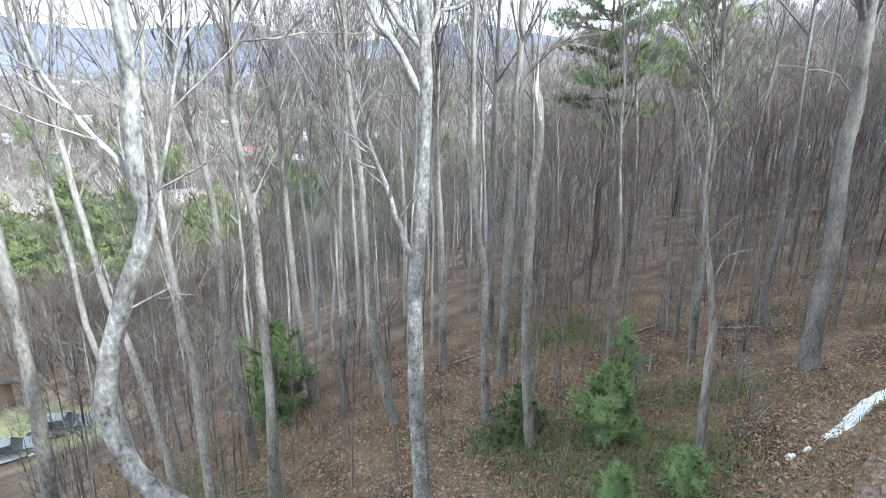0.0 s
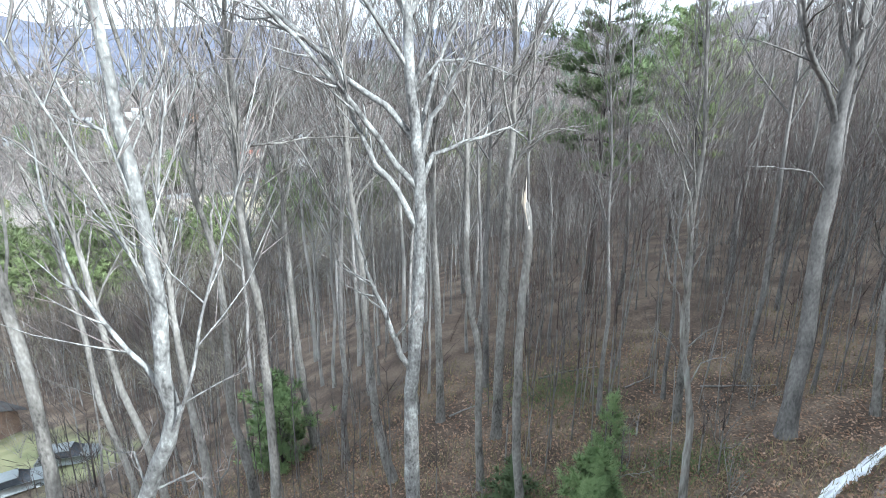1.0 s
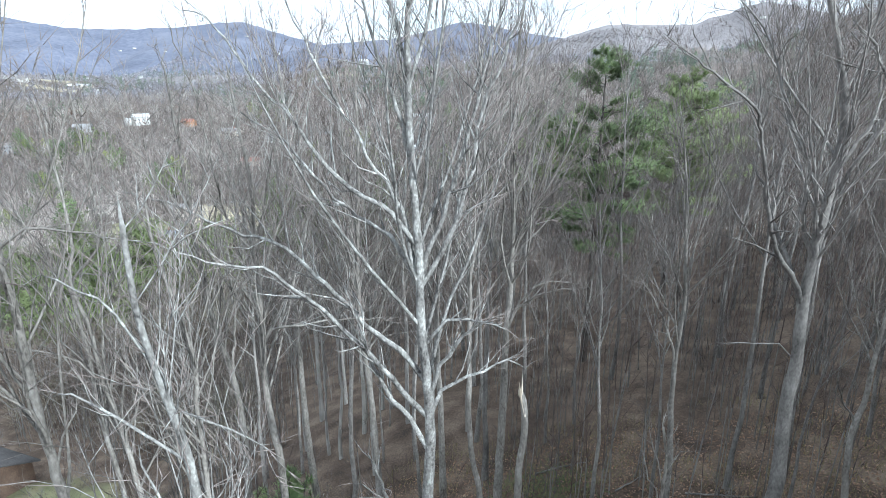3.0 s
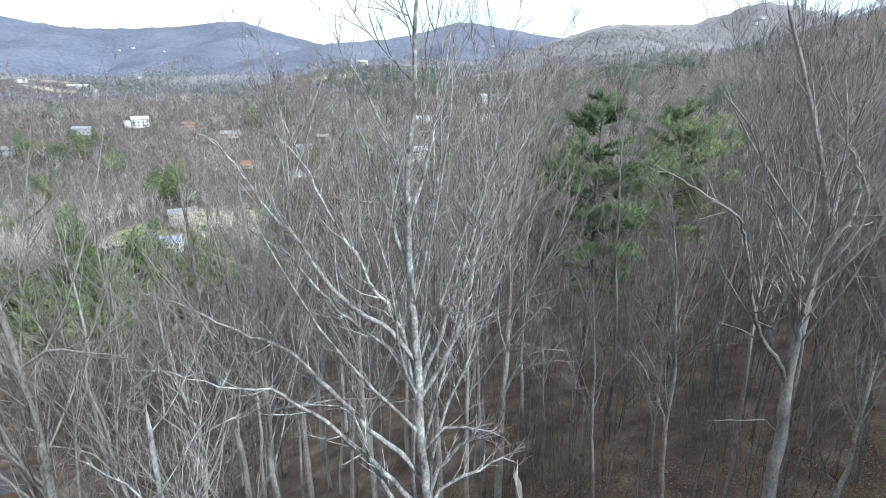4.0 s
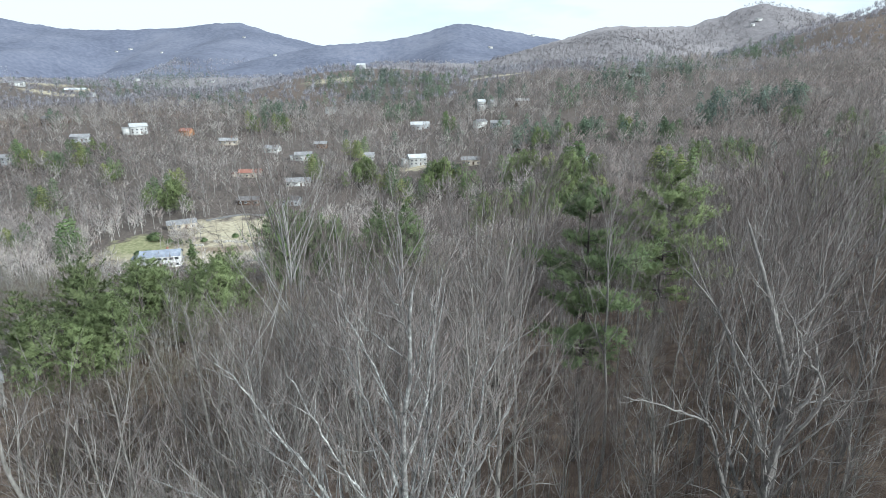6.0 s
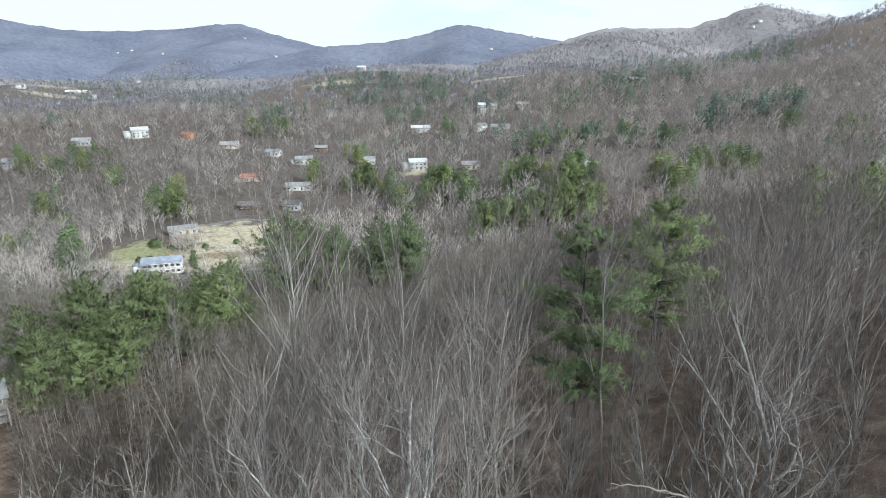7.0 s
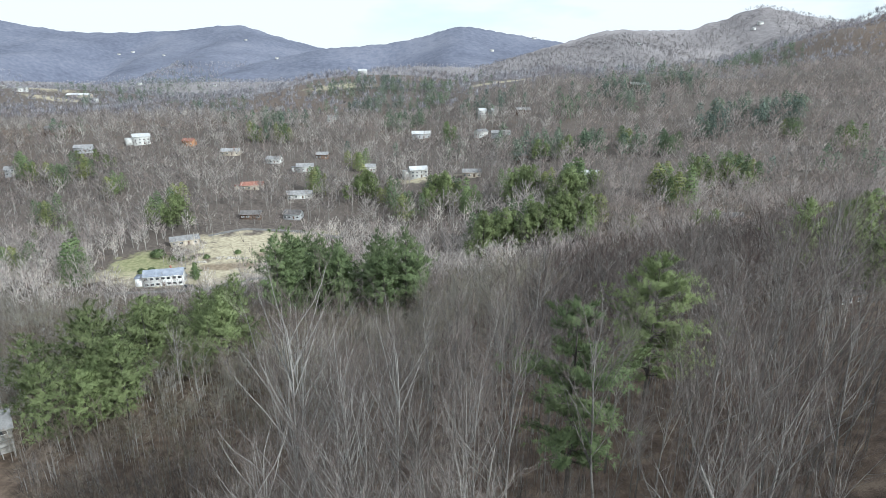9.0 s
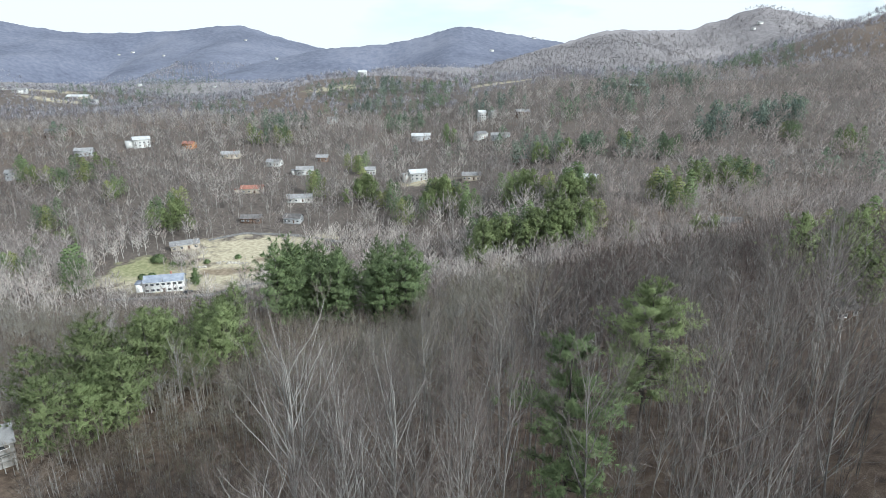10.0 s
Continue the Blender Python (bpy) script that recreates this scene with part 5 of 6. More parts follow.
# ---- pines ----
def needle_tufts(geo, rng, centres, ways, size, blades, thick=0.13):
    """Tufts of thin needle blades about each centre."""
    n = len(centres)
    d = np.repeat(ways, blades, 0) * 0.8 + rng.normal(0, 0.75, (n * blades, 3))
    d /= np.linalg.norm(d, axis=1)[:, None]
    c = np.repeat(centres, blades, 0)
    out = 0.45 * d + 0.8 * np.repeat(ways, blades, 0) + (0, 0, 0.35)
    side = np.cross(d, out + rng.normal(0, 0.35, (n * blades, 3)))
    side /= np.linalg.norm(side, axis=1)[:, None]
    ln = size * rng.uniform(0.6, 1.2, (n * blades, 1))
    geo.spray(np.stack([c - side * ln * thick, c + side * ln * thick, c + d * ln], 1), out)


def pine(name, seed, high, low, wide, tufts, blades, size, needles=None, mat=PINE_BARK, droop=0.0, label="", trunk_r=0.011, thick=0.13):
    """An evergreen: trunk, whorls of limbs from low to the top, needles in tufts on them."""
    rng = np.random.default_rng(seed)
    tree = new(name)
    z = np.linspace(0, 1, 8)
    pts = np.stack([np.cumsum(rng.normal(0, 0.012 * high / 8, 8)), np.cumsum(rng.normal(0, 0.012 * high / 8, 8)), z * high - 0.2], 1)
    g = Geo()
    tube(g, pts, trunk_r * high * (1 - 0.93 * z), 6)
    part("trunk", g, mat, tree, smooth=True)
    limbs, crown = Geo(), Geo()
    f = low
    while f < 0.985:
        here = np.array([np.interp(f, z, pts[:, i]) for i in range(3)])
        g_f = (f - low) / (1 - low)
        reach = wide * (1 - g_f ** (2.2 if wide > 3 else 1.5)) ** 0.85 * (0.6 + 0.4 * min(1, g_f * 3)) * (0.88 + (0.16 if blades > 14 else 0.28) * math.sin(f * 37 + seed)) * rng.uniform(0.8, 1.15) + 0.15 * size
        turn = rng.uniform(0, 6.28)
        for k in range(5 if high > 6 else 6):
            if rng.random() < 0.16:
                continue
            here = np.array([np.interp(min(0.99, f + rng.uniform(-0.03, 0.03)), z, pts[:, i]) for i in range(3)])
            a = turn + k * 1.2566 + rng.normal(0, 0.2)
            rise = 0.25 + 0.5 * g_f - droop + rng.normal(0, 0.08)
            ln = reach * rng.uniform(0.6, 1.15)
            w = np.array([math.cos(a), math.sin(a), rise])
            b = sprig(limbs, rng, here, w, ln, 0.004 * high * (1.1 - g_f), 0.05, 0.08, 3, 3)
            m = max(2, int(tufts * ln / wide))
            u = rng.uniform(0.25, 1.03, m)
            seg = np.clip((u * 3).astype(int), 0, 2)
            c = b[seg] + (b[seg + 1] - b[seg]) * (u * 3 - seg)[:, None]
            c += rng.normal(0, 1, (m, 3)) * np.array([0.13, 0.13, 0.05]) * ln * u[:, None]
            needle_tufts(crown, rng, c, np.tile(unit(w + (0, 0, 0.4)), (m, 1)), size, blades, thick)
        f += (0.042 if high > 6 else 0.07) * rng.uniform(0.8, 1.2)
    tagged(part("branchwork", limbs, mat, tree), kind="stuff")
    tagged(part("crown", crown, needles or NEEDLES, tree, "soft green needles"), kind="stuff")
    return tagged(tree, label or "tall white pine with layered green needle boughs", "pine tree", "pines")


def stand(tree, x, y, turn=0.0, size=1.0, sink=0.1):
    tree.matrix_basis = pose(x, y, float(land(x, y)) - sink, 0, 0, turn) @ Matrix.Scale(size, 4)
    return tree


stand(pine("white_pine", 51, 24.8, 0.40, 5.8, 80, 15, 0.5, NEEDLES, thick=0.06, droop=0.3, label="tall white pine with drooping green lower boughs"), 11.2, 41)
stand(pine("white_pine", 52, 23, 0.42, 7.8, 100, 17, 0.5, NEEDLES_SUNNY, thick=0.06, droop=0.1), 23, 56)
# young pines under the trees
stand(pine("young_pine", 54, 2.5, 0.03, 1.35, 20, 34, 0.26, NEEDLES_YOUNG, thick=0.05, label="young bright green pine among dead leaves", trunk_r=0.014), 4.85, 14.7, 0, 1.1)
stand(pine("young_pine", 55, 3.4, 0.05, 1.0, 9, 16, 0.26, NEEDLES_YOUNG, thick=0.05, label="young bright green pine among dead leaves", trunk_r=0.012), 6.0, 17.2)
stand(pine("young_pine", 56, 4.6, 0.03, 2.4, 22, 22, 0.34, NEEDLES_YOUNG, thick=0.07, label="bushy young pine behind the pale trunks", trunk_r=0.013), -8.3, 25, 0, 1.25)
stand(pine("young_pine", 57, 1.5, 0.05, 0.8, 9, 22, 0.24, NEEDLES_YOUNG, thick=0.05, label="small green pine seedling", trunk_r=0.014), 5.9, 11.7)
stand(pine("young_pine", 58, 1.6, 0.05, 0.7, 9, 22, 0.24, NEEDLES_YOUNG, thick=0.05, label="small green pine seedling", trunk_r=0.014), 4.1, 11.3)
stand(pine("young_pine", 59, 2.2, 0.05, 1.0, 9, 12, 0.26, NEEDLES, label="young dull green pine", trunk_r=0.014), 2.4, 15.8)

PINES = [pine("white_pine", 60, 23, 0.14, 7.6, 22, 10, 0.9, thick=0.08), pine("white_pine", 61, 21, 0.2, 8.4, 24, 10, 0.9, NEEDLES_SUNNY, thick=0.08),
         pine("white_pine", 62, 24, 0.12, 7.0, 22, 10, 0.9, thick=0.08), pine("white_pine", 63, 18, 0.1, 8.0, 24, 10, 0.9, NEEDLES_SUNNY, thick=0.08),
         pine("white_pine", 64, 22, 0.3, 6.8, 14, 8, 1.1, NEEDLES_SUNNY), pine("white_pine", 65, 19, 0.25, 6.8, 14, 8, 1.1, NEEDLES_SUNNY)]
rng = np.random.default_rng(8)
first = set()
GROVES = ((-39, 205, 16, 9, 14, 1.12), (-54, 190, 9, 9, 11, 1.1), (-14, 182, 12, 8, 10, 1.05), (-34, 186, 12, 6, 7, 0.95), (-70, 102, 9, 9, 11, 1.05), (-62, 128, 10, 11, 17, 0.95),
          (-62, 158, 10, 9, 5, 0.85), (-172, 255, 6, 6, 2, 0.8), (-165, 345, 12, 8, 8, 0.9), (-57, 400, 14, 12, 10, 1.05), (-4, 380, 16, 10, 14, 1.05),
          (48, 346, 12, 10, 12, 1.05), (70, 310, 14, 8, 14, 1.0), (27, 265, 12, 8, 14, 1.1), (60, 266, 18, 9, 24, 1.1), (152, 333, 8, 8, 3, 0.95),
          (181, 344, 8, 8, 3, 0.9), (74, 100, 10, 8, 5, 0.85), (88, 112, 8, 8, 4, 0.9), (-230, 330, 20, 10, 5, 0.6), (95, 455, 24, 12, 8, 0.8),
          (-300, 480, 30, 14, 6, 0.7), (20, 365, 8, 6, 3, 0.7), (120, 250, 10, 8, 3, 0.7))
for cx, cy, sx_, sy_, count, size in GROVES:
    for _ in range(count):
        x, y = cx + rng.normal(0, sx_ * 0.6), cy + rng.normal(0, sy_ * 0.6)
        if any(((x - a) / rx) ** 2 + ((y - b) / ry) ** 2 < 1 for a, b, rx, ry in CLEAR):
            continue
        most = 9.0
        if 100 < y < 240 and abs(x / y + 0.50) < 0.06:
            # kept low where they stand below the white house
            most = (38 + (float(land(-131, 255)) - 38) * y / 255 - float(land(x, y))) / 24
        if most < 0.4:
            continue
        TAKEN.append((x, y, 3.5))
        # The middle grove takes the darker needles, all others the sunlit-coloured ones.
        k = (4 + int(rng.integers(2)) if cy >= 240 or cx >= 60 else 1 + 2 * int(rng.integers(2)) if cy < 165 else 2 * int(rng.integers(2)))
        m = pose(x, y, float(land(x, y)) - 0.2, 0, 0, rng.uniform(0, 360)) @ Matrix.Scale(min(most, size * rng.uniform(0.75, 1.12)), 4)
        if k in first:
            copy_thing(PINES[k], m)
        else:
            first.add(k)
            PINES[k].matrix_basis = m


stand(pine("cedar", 70, 9, 0.02, 2.6, 16, 9, 0.8, label="dark conical cedar beside the white house"), -119.5, 262)
stand(pine("cedar", 71, 8, 0.02, 2.4, 16, 9, 0.8, label="dark conical cedar beyond the lawn"), -172, 252)


def round_shrub(x, y, r, seed, label):
    """A clipped evergreen bush of many leaf sprays."""
    rng = np.random.default_rng(seed)
    ob = new("evergreen_shrub")
    ob.location = (x, y, float(land(x, y)))
    g = Geo()
    for k in range(4):
        tube(g, [(0, 0, -0.1), (rng.normal(0, 0.3) * r, rng.normal(0, 0.3) * r, r)], [0.06, 0.01], 4)
    part("stem", g, PINE_BARK, ob)
    d = rng.normal(0, 1, (160, 3))
    d /= np.linalg.norm(d, axis=1)[:, None]
    d[:, 2] = np.abs(d[:, 2])
    g = Geo()
    needle_tufts(g, rng, d * r * rng.uniform(0.65, 1, (160, 1)) + (0, 0, r * 0.25), d, 0.5 * r, 6, 0.2)
    tagged(part("foliage", g, NEEDLES, ob), kind="stuff")
    return tagged(ob, label, "shrub", "evergreen shrubs")


for k, (x, y, r) in enumerate(((-150, 270, 1.8), (-146, 272, 1.7), (-152, 292, 3.2), (-138, 288, 1.8), (-133, 290, 1.6), (-143, 289, 1.5), (-126, 292, 1.5), (-112, 300, 1.6), (-100, 305, 1.2))):
    round_shrub(x, y, r, 80 + k, "rounded evergreen shrub on the lawn")


# ---- the woods further off, uncountable ----
def scatter(name, models, spots, sizes, mat, label, category, plain=False, mixed=0.45):
    """Many small trees joined into one mesh; limbs take the first tone, twigs one of the others."""
    mats = mat if isinstance(mat, list) else [mat]
    g, tone_q, tone_t = Geo(), [], []
    rng = np.random.default_rng(len(spots))
    patch = rough(spots[:, 0], spots[:, 1], 24 + 0.03 * spots[:, 1].mean(), 1.0) + rng.normal(0, mixed, len(spots))
    pick = (np.argsort(np.argsort(patch)) * len(models) // len(spots)).astype(int)
    turn = rng.uniform(0, 6.28, len(spots))
    for k, (v, q, t, out) in enumerate(models):
        at = np.nonzero(pick == k)[0]
        if not len(at):
            continue
        c, s = np.cos(turn[at])[:, None], np.sin(turn[at])[:, None]
        x = (v[None, :, 0] * c - v[None, :, 1] * s) * sizes[at, None] + spots[at, 0:1]
        y = (v[None, :, 0] * s + v[None, :, 1] * c) * sizes[at, None] + spots[at, 1:2]
        z = v[None, :, 2] * sizes[at, None] + spots[at, 2:3]
        step = (np.arange(len(at)) * len(v))[:, None, None]
        g.add(np.stack([x, y, z], -1), (q[None] + step).reshape(-1, 4) if len(q) else (), (t[None] + step).reshape(-1, 3) if len(t) else (),
              np.stack([out[None, :, 0] * c - out[None, :, 1] * s, out[None, :, 0] * s + out[None, :, 1] * c, np.tile(out[:, 2], (len(at), 1))], -1))
        tone = k * len(mats) // len(models) if plain else 1 + k * (len(mats) - 1) // len(models)
        tone_q.append(np.full(len(q) * len(at), tone if plain else 0)), tone_t.append(np.full(len(t) * len(at), tone))
    me = g.mesh(name, mats[0])
    for extra in mats[1:]:
        me.materials.append(extra)
    me.polygons.foreach_set("material_index", np.concatenate(tone_q + tone_t).astype(np.int32))
    return tagged(new(name, me), label, category, kind="stuff")


def brush_tree(seed, high, shoots, r, twigs, wide=0.25, fine=0.03, bend=False, reach=1.0):
    """A bare tree with a rounded crown: stem, limbs that end on a dome, fine twigs that fan out from them."""
    rng = np.random.default_rng(seed)
    g = Geo()
    lean = rng.normal(0, 0.04, 2)
    tube(g, [(0, 0, -0.5), (*(lean * high * 0.5), high * 0.5), (*(lean * high), high * 0.95)], [r * 1.6, r * 1.1, 0.02], 3)
    mid = np.array([*(lean * high * 0.7), high * 0.62])
    for k in range(shoots):
        a, s = rng.uniform(0, 6.28), rng.uniform(-0.25, 1)
        c = math.sqrt(1 - s * s)
        e = mid + np.array([math.cos(a) * c * wide * high, math.sin(a) * c * wide * high, s * 0.36 * high]) * rng.uniform(0.7, 1.05)
        f = min(0.8, max(0.25, (e[2] - 0.75 * math.hypot(*(e - mid)[:2])) / high - 0.08))
        p = np.array([*(lean * high * f), high * f])
        m = (p + e) / 2 + np.array([math.cos(a), math.sin(a), -0.6]) * high * 0.02
        if bend:
            tube(g, [p, m, e], [r * 0.6, r * 0.4, 0], 3)
        else:
            tube(g, [p, e], [r * 0.6, 0], 3)
        u = rng.uniform(0.35, 1, twigs)[:, None]
        q = np.where(u < 0.5, p + (m - p) * u * 2, m + (e - m) * (u * 2 - 1))
        d = 0.5 * (e - p) / np.linalg.norm(e - p) + rng.normal(0, 0.42, (twigs, 3)) + (q - mid) / high * 2.0 + (0, 0, 0.35)
        d /= np.linalg.norm(d, axis=1)[:, None]
        tip = q + d * high * reach * rng.uniform(0.05, 0.13, (twigs, 1))
        out = (tip - mid) / high * 2 + d * 0.3 + rng.normal(0, 0.12, (twigs, 3)) + (0, 0, 0.25)
        w = np.cross(d, out)
        w *= fine / np.linalg.norm(w, axis=1)[:, None]
        g.spray(np.stack([q - w, q + w, tip], 1), out)
    return (*g.arrays(), np.concatenate(g.out))


def plume_tree(seed, high, blades, wide):
    """A far bare tree, seen as a rounded plume of fine shoots on a stem."""
    rng = np.random.default_rng(seed)
    g = Geo()
    a, s = rng.uniform(0, 6.28, blades), rng.uniform(-0.4, 1, blades)
    c = np.sqrt(1 - s * s)
    d = np.stack([np.cos(a) * c * 0.28, np.sin(a) * c * 0.28, s * 0.34], 1) * high
    mid = np.array([0, 0, high * 0.6])
    p, e = mid + d * 0.35 - (0, 0, high * 0.08), mid + d * rng.uniform(0.8, 1.1, (blades, 1)) + (0, 0, high * 0.05)
    out = d / high * 2.4 + rng.normal(0, 0.15, (blades, 3)) + (0, 0, 0.3)
    w = np.cross(e - p, out)
    w *= wide / np.linalg.norm(w, axis=1)[:, None]
    g.spray(np.stack([p - w, p + w, e], 1), out)
    g.add([(-wide * 0.4, 0, -1), (wide * 0.4, 0, -1), (0, 0, high * 0.8), (0, -wide * 0.4, -1), (0, wide * 0.4, -1)], (), [(0, 1, 2), (3, 4, 2)])
    return (*g.arrays(), np.concatenate(g.out))


def far_pine(seed, high, wide, boughs, shape=0.6):
    """A small evergreen: short ragged boughs all over a rounded cone."""
    rng = np.random.default_rng(seed)
    g = Geo()
    tiers = 11
    f = np.clip((rng.integers(1, tiers + 1, boughs) + rng.normal(0, 0.16, boughs)) / tiers, 0.1, 1) ** 0.85
    a = rng.uniform(0, 6.28, boughs)
    full = wide * (1 - f ** 1.7) ** shape * (0.82 + 0.2 * np.sin(f * 23 + seed) + 0.16 * np.sin(a * 2 + f * 31 + seed)) + 0.25
    reach = full * rng.uniform(0.35, 1.0, boughs) ** 0.6
    e = np.stack([np.cos(a) * reach, np.sin(a) * reach, f * high + 0.18 * reach], 1)
    way = np.stack([np.cos(a), np.sin(a), rng.uniform(-0.1, 0.5, boughs)], 1)
    s = np.stack([-np.sin(a), np.cos(a), rng.normal(0, 0.35, boughs)], 1)
    size = (0.10 * wide + 0.4) * (0.42 if boughs > 200 else 0.7) * rng.uniform(0.6, 1.3, (boughs, 1))
    fall = np.stack([np.cos(a) * 0.55, np.sin(a) * 0.55, rng.uniform(-0.8, -0.3, boughs)], 1)
    v = np.stack([e - fall * size, e + s * size * 0.8, e + fall * size, e - s * size * 0.8], 1)
    g.spray(v, way * 0.75 + rng.normal(0, 0.15, (boughs, 3)) + (0, 0, 0.45))
    tube(g, [(0, 0, -0.5), (0, 0, high)], [0.25, 0], 3)
    return (*g.arrays(), np.concatenate(g.out))


def sown(rng, y0, y1, count, gap=0.0):
    y = np.sqrt(rng.uniform(y0 ** 2, y1 ** 2, count))
    x = rng.uniform(-0.88, 0.88, count) * y
    ok = np.ones(count, bool)
    for a, b, rx, ry in CLEAR:
        ok &= ((x - a) / rx) ** 2 + ((y - b) / ry) ** 2 > 1
    for a, b, r in TAKEN:
        ok &= (x - a) ** 2 + (y - b) ** 2 > r * r
    x, y = x[ok], y[ok]
    return np.stack([x, y, land(x, y)], 1)


rng = np.random.default_rng(9)
near = [brush_tree(200 + k, h, 14, 0.09, 13, 0.28, 0.03, True) for k, h in enumerate((17, 19, 15, 20, 16, 18))]
slope = [brush_tree(210 + k, h, 11, 0.11, 19, 0.29, 0.06, reach=0.85) for k, h in enumerate((16, 18, 15, 19, 14, 17, 16, 20))]
mid = [brush_tree(220 + k, h, 7, 0.13, 25, 0.29, 0.13, reach=0.85) for k, h in enumerate((19, 22, 17, 23, 18, 20, 19, 16))]


def yards(p, rng):
    """Lower growth in the yards before the houses."""
    f = np.ones(len(p))
    for x, y, long, *_ in VILLAGE:
        gap = y - p[:, 1]
        low = (np.abs(p[:, 0] - x) < long * 0.7 + 2) & (gap > -3) & (gap < 75)
        f = np.where(low, np.minimum(f, 0.24 + gap / 85 + rng.uniform(0, 0.35, len(p))), f)
    return f


# Pale limbs and every tone, to colour the valley as sunlit.
VALLEY_SUNLIT_TONES = [LIMB_PALE] + WOOD_TONES[1:]
WOODS_FOOT = [LIMB_GREY] + WOODS_FAR_HAZED[2:]
far = [plume_tree(240 + k, h, 20, 0.42) for k, h in enumerate((17, 19, 15, 20, 16, 18))]
p = sown(rng, 66, 190, 2100)
size = rng.uniform(0.65, 1.1, len(p)) * lowness(p[:, 0], p[:, 1])
# Split by side: left trees get sunlit colours, right trees shaded ones.
east = p[:, 0] > 0.16 * p[:, 1] + rng.normal(0, 4, len(p))
scatter("near_woods", near, p[~east], size[~east], WOODS_LEFT, "dense leafless grey woods below the hillside, paled as if sunlit", "woods")
scatter("hillside_woods", near, p[east], size[east], WOODS_SHADED, "dense leafless brown woods on the rising slope, darkened as if shaded", "woods")
# Without the pale tone, so the less sunlit east comes out darker.
EAST_TONES = [LIMB_GREY] + WOOD_TONES[2:]
p = sown(rng, 190, 330, 2600)
size = rng.uniform(0.55, 1.05, len(p)) * lowness(p[:, 0], p[:, 1]) * yards(p, rng)
east = p[:, 0] > 0.22 * p[:, 1] + rng.normal(0, 14, len(p))
scatter("slope_woods", slope, p[~east], size[~east], VALLEY_SUNLIT_TONES, "leafless grey woods at the foot of the slope, paled as if sunlit", "woods", mixed=1.1)
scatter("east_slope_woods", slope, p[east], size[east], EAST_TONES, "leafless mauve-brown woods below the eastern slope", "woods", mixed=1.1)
p = sown(rng, 330, 760, 5600)
size = rng.uniform(0.6, 1.05, len(p)) * yards(p, rng)
east = p[:, 0] > 0.2 * p[:, 1] + rng.normal(0, 25, len(p))
scatter("valley_woods", mid, p[~east], size[~east], VALLEY_SUNLIT_TONES, "leafless grey woods across the valley", "woods", mixed=1.1)
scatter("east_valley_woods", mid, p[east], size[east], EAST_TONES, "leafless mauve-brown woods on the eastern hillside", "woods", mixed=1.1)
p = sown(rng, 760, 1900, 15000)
scatter("far_woods", far, p, rng.uniform(0.6, 1.1, len(p)), WOODS_FAR_HAZED, "far leafless woods on the hills", "woods", mixed=0.9)
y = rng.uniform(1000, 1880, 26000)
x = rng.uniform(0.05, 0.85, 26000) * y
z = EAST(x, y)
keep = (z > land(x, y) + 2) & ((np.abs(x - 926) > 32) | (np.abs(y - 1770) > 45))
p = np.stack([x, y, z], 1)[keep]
scatter("mountain_woods", [plume_tree(250 + k, h, 11, 0.7) for k, h in enumerate((15, 17, 13))], p, rng.uniform(0.42, 0.75, len(p)), WOODS_RIDGE_HAZED, "leafless woods on the mountainside", "woods")
# a thicket of low growth where the big trees stop
p = sown(rng, 30, 185, 9000)
p = p[lowness(p[:, 0], p[:, 1]) < 0.78][:2300]
low = [brush_tree(270 + k, h, 9, 0.05, 9, 0.34, 0.026, reach=1.3) for k, h in enumerate((6, 8, 5, 7, 9, 6.5))]
scatter("thicket", low, p, rng.uniform(0.6, 1.2, len(p)), WOODS_LEFT, "tangled leafless brown thicket at the foot of the slope", "thicket")
# woods on the foothills
y = rng.uniform(1300, 1800, 6500)
x = rng.uniform(-0.85, 0.12, 6500) * y
z = FOOT(x, y)
keep = z > land(x, y) + 1
p = np.stack([x, y, z], 1)[keep]
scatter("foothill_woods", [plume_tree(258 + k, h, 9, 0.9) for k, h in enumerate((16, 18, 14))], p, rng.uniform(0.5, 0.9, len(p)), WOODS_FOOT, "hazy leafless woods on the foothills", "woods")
keep &= (np.exp(-((x + 780) / 170) ** 2) > rng.uniform(0.2, 1.6, len(x))) & (y > 1450)
p = np.stack([x, y, z], 1)[keep]
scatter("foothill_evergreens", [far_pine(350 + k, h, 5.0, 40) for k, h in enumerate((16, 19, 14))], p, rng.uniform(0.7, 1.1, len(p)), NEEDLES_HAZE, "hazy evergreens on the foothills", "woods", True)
# woods at the foot of the western mountain
y = rng.uniform(1750, 2700, 6000)
x = rng.uniform(-0.85, -0.05, 6000) * y
z = WEST(x, y)
keep = (z > land(x, y) + 1) & (z < 60)
p = np.stack([x, y, z], 1)[keep]
scatter("mountain_foot_woods", [plume_tree(255 + k, h, 8, 0.9) for k, h in enumerate((16, 18, 15))], p, rng.uniform(0.7, 1.1, len(p)), WOODS_FAR_HAZED, "far woods at the foot of the mountain", "woods")
y = rng.uniform(1750, 2500, 900)
x = rng.uniform(-0.8, -0.1, 900) * y
z = WEST(x, y)
keep = (z > land(x, y) + 1) & (z < 70) & (rough(x, y, 90, 1) > 0.1)
p = np.stack([x, y, z], 1)[keep]
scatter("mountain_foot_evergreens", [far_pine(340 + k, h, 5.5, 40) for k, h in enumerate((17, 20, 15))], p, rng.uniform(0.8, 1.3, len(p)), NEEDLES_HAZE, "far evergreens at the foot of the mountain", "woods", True)
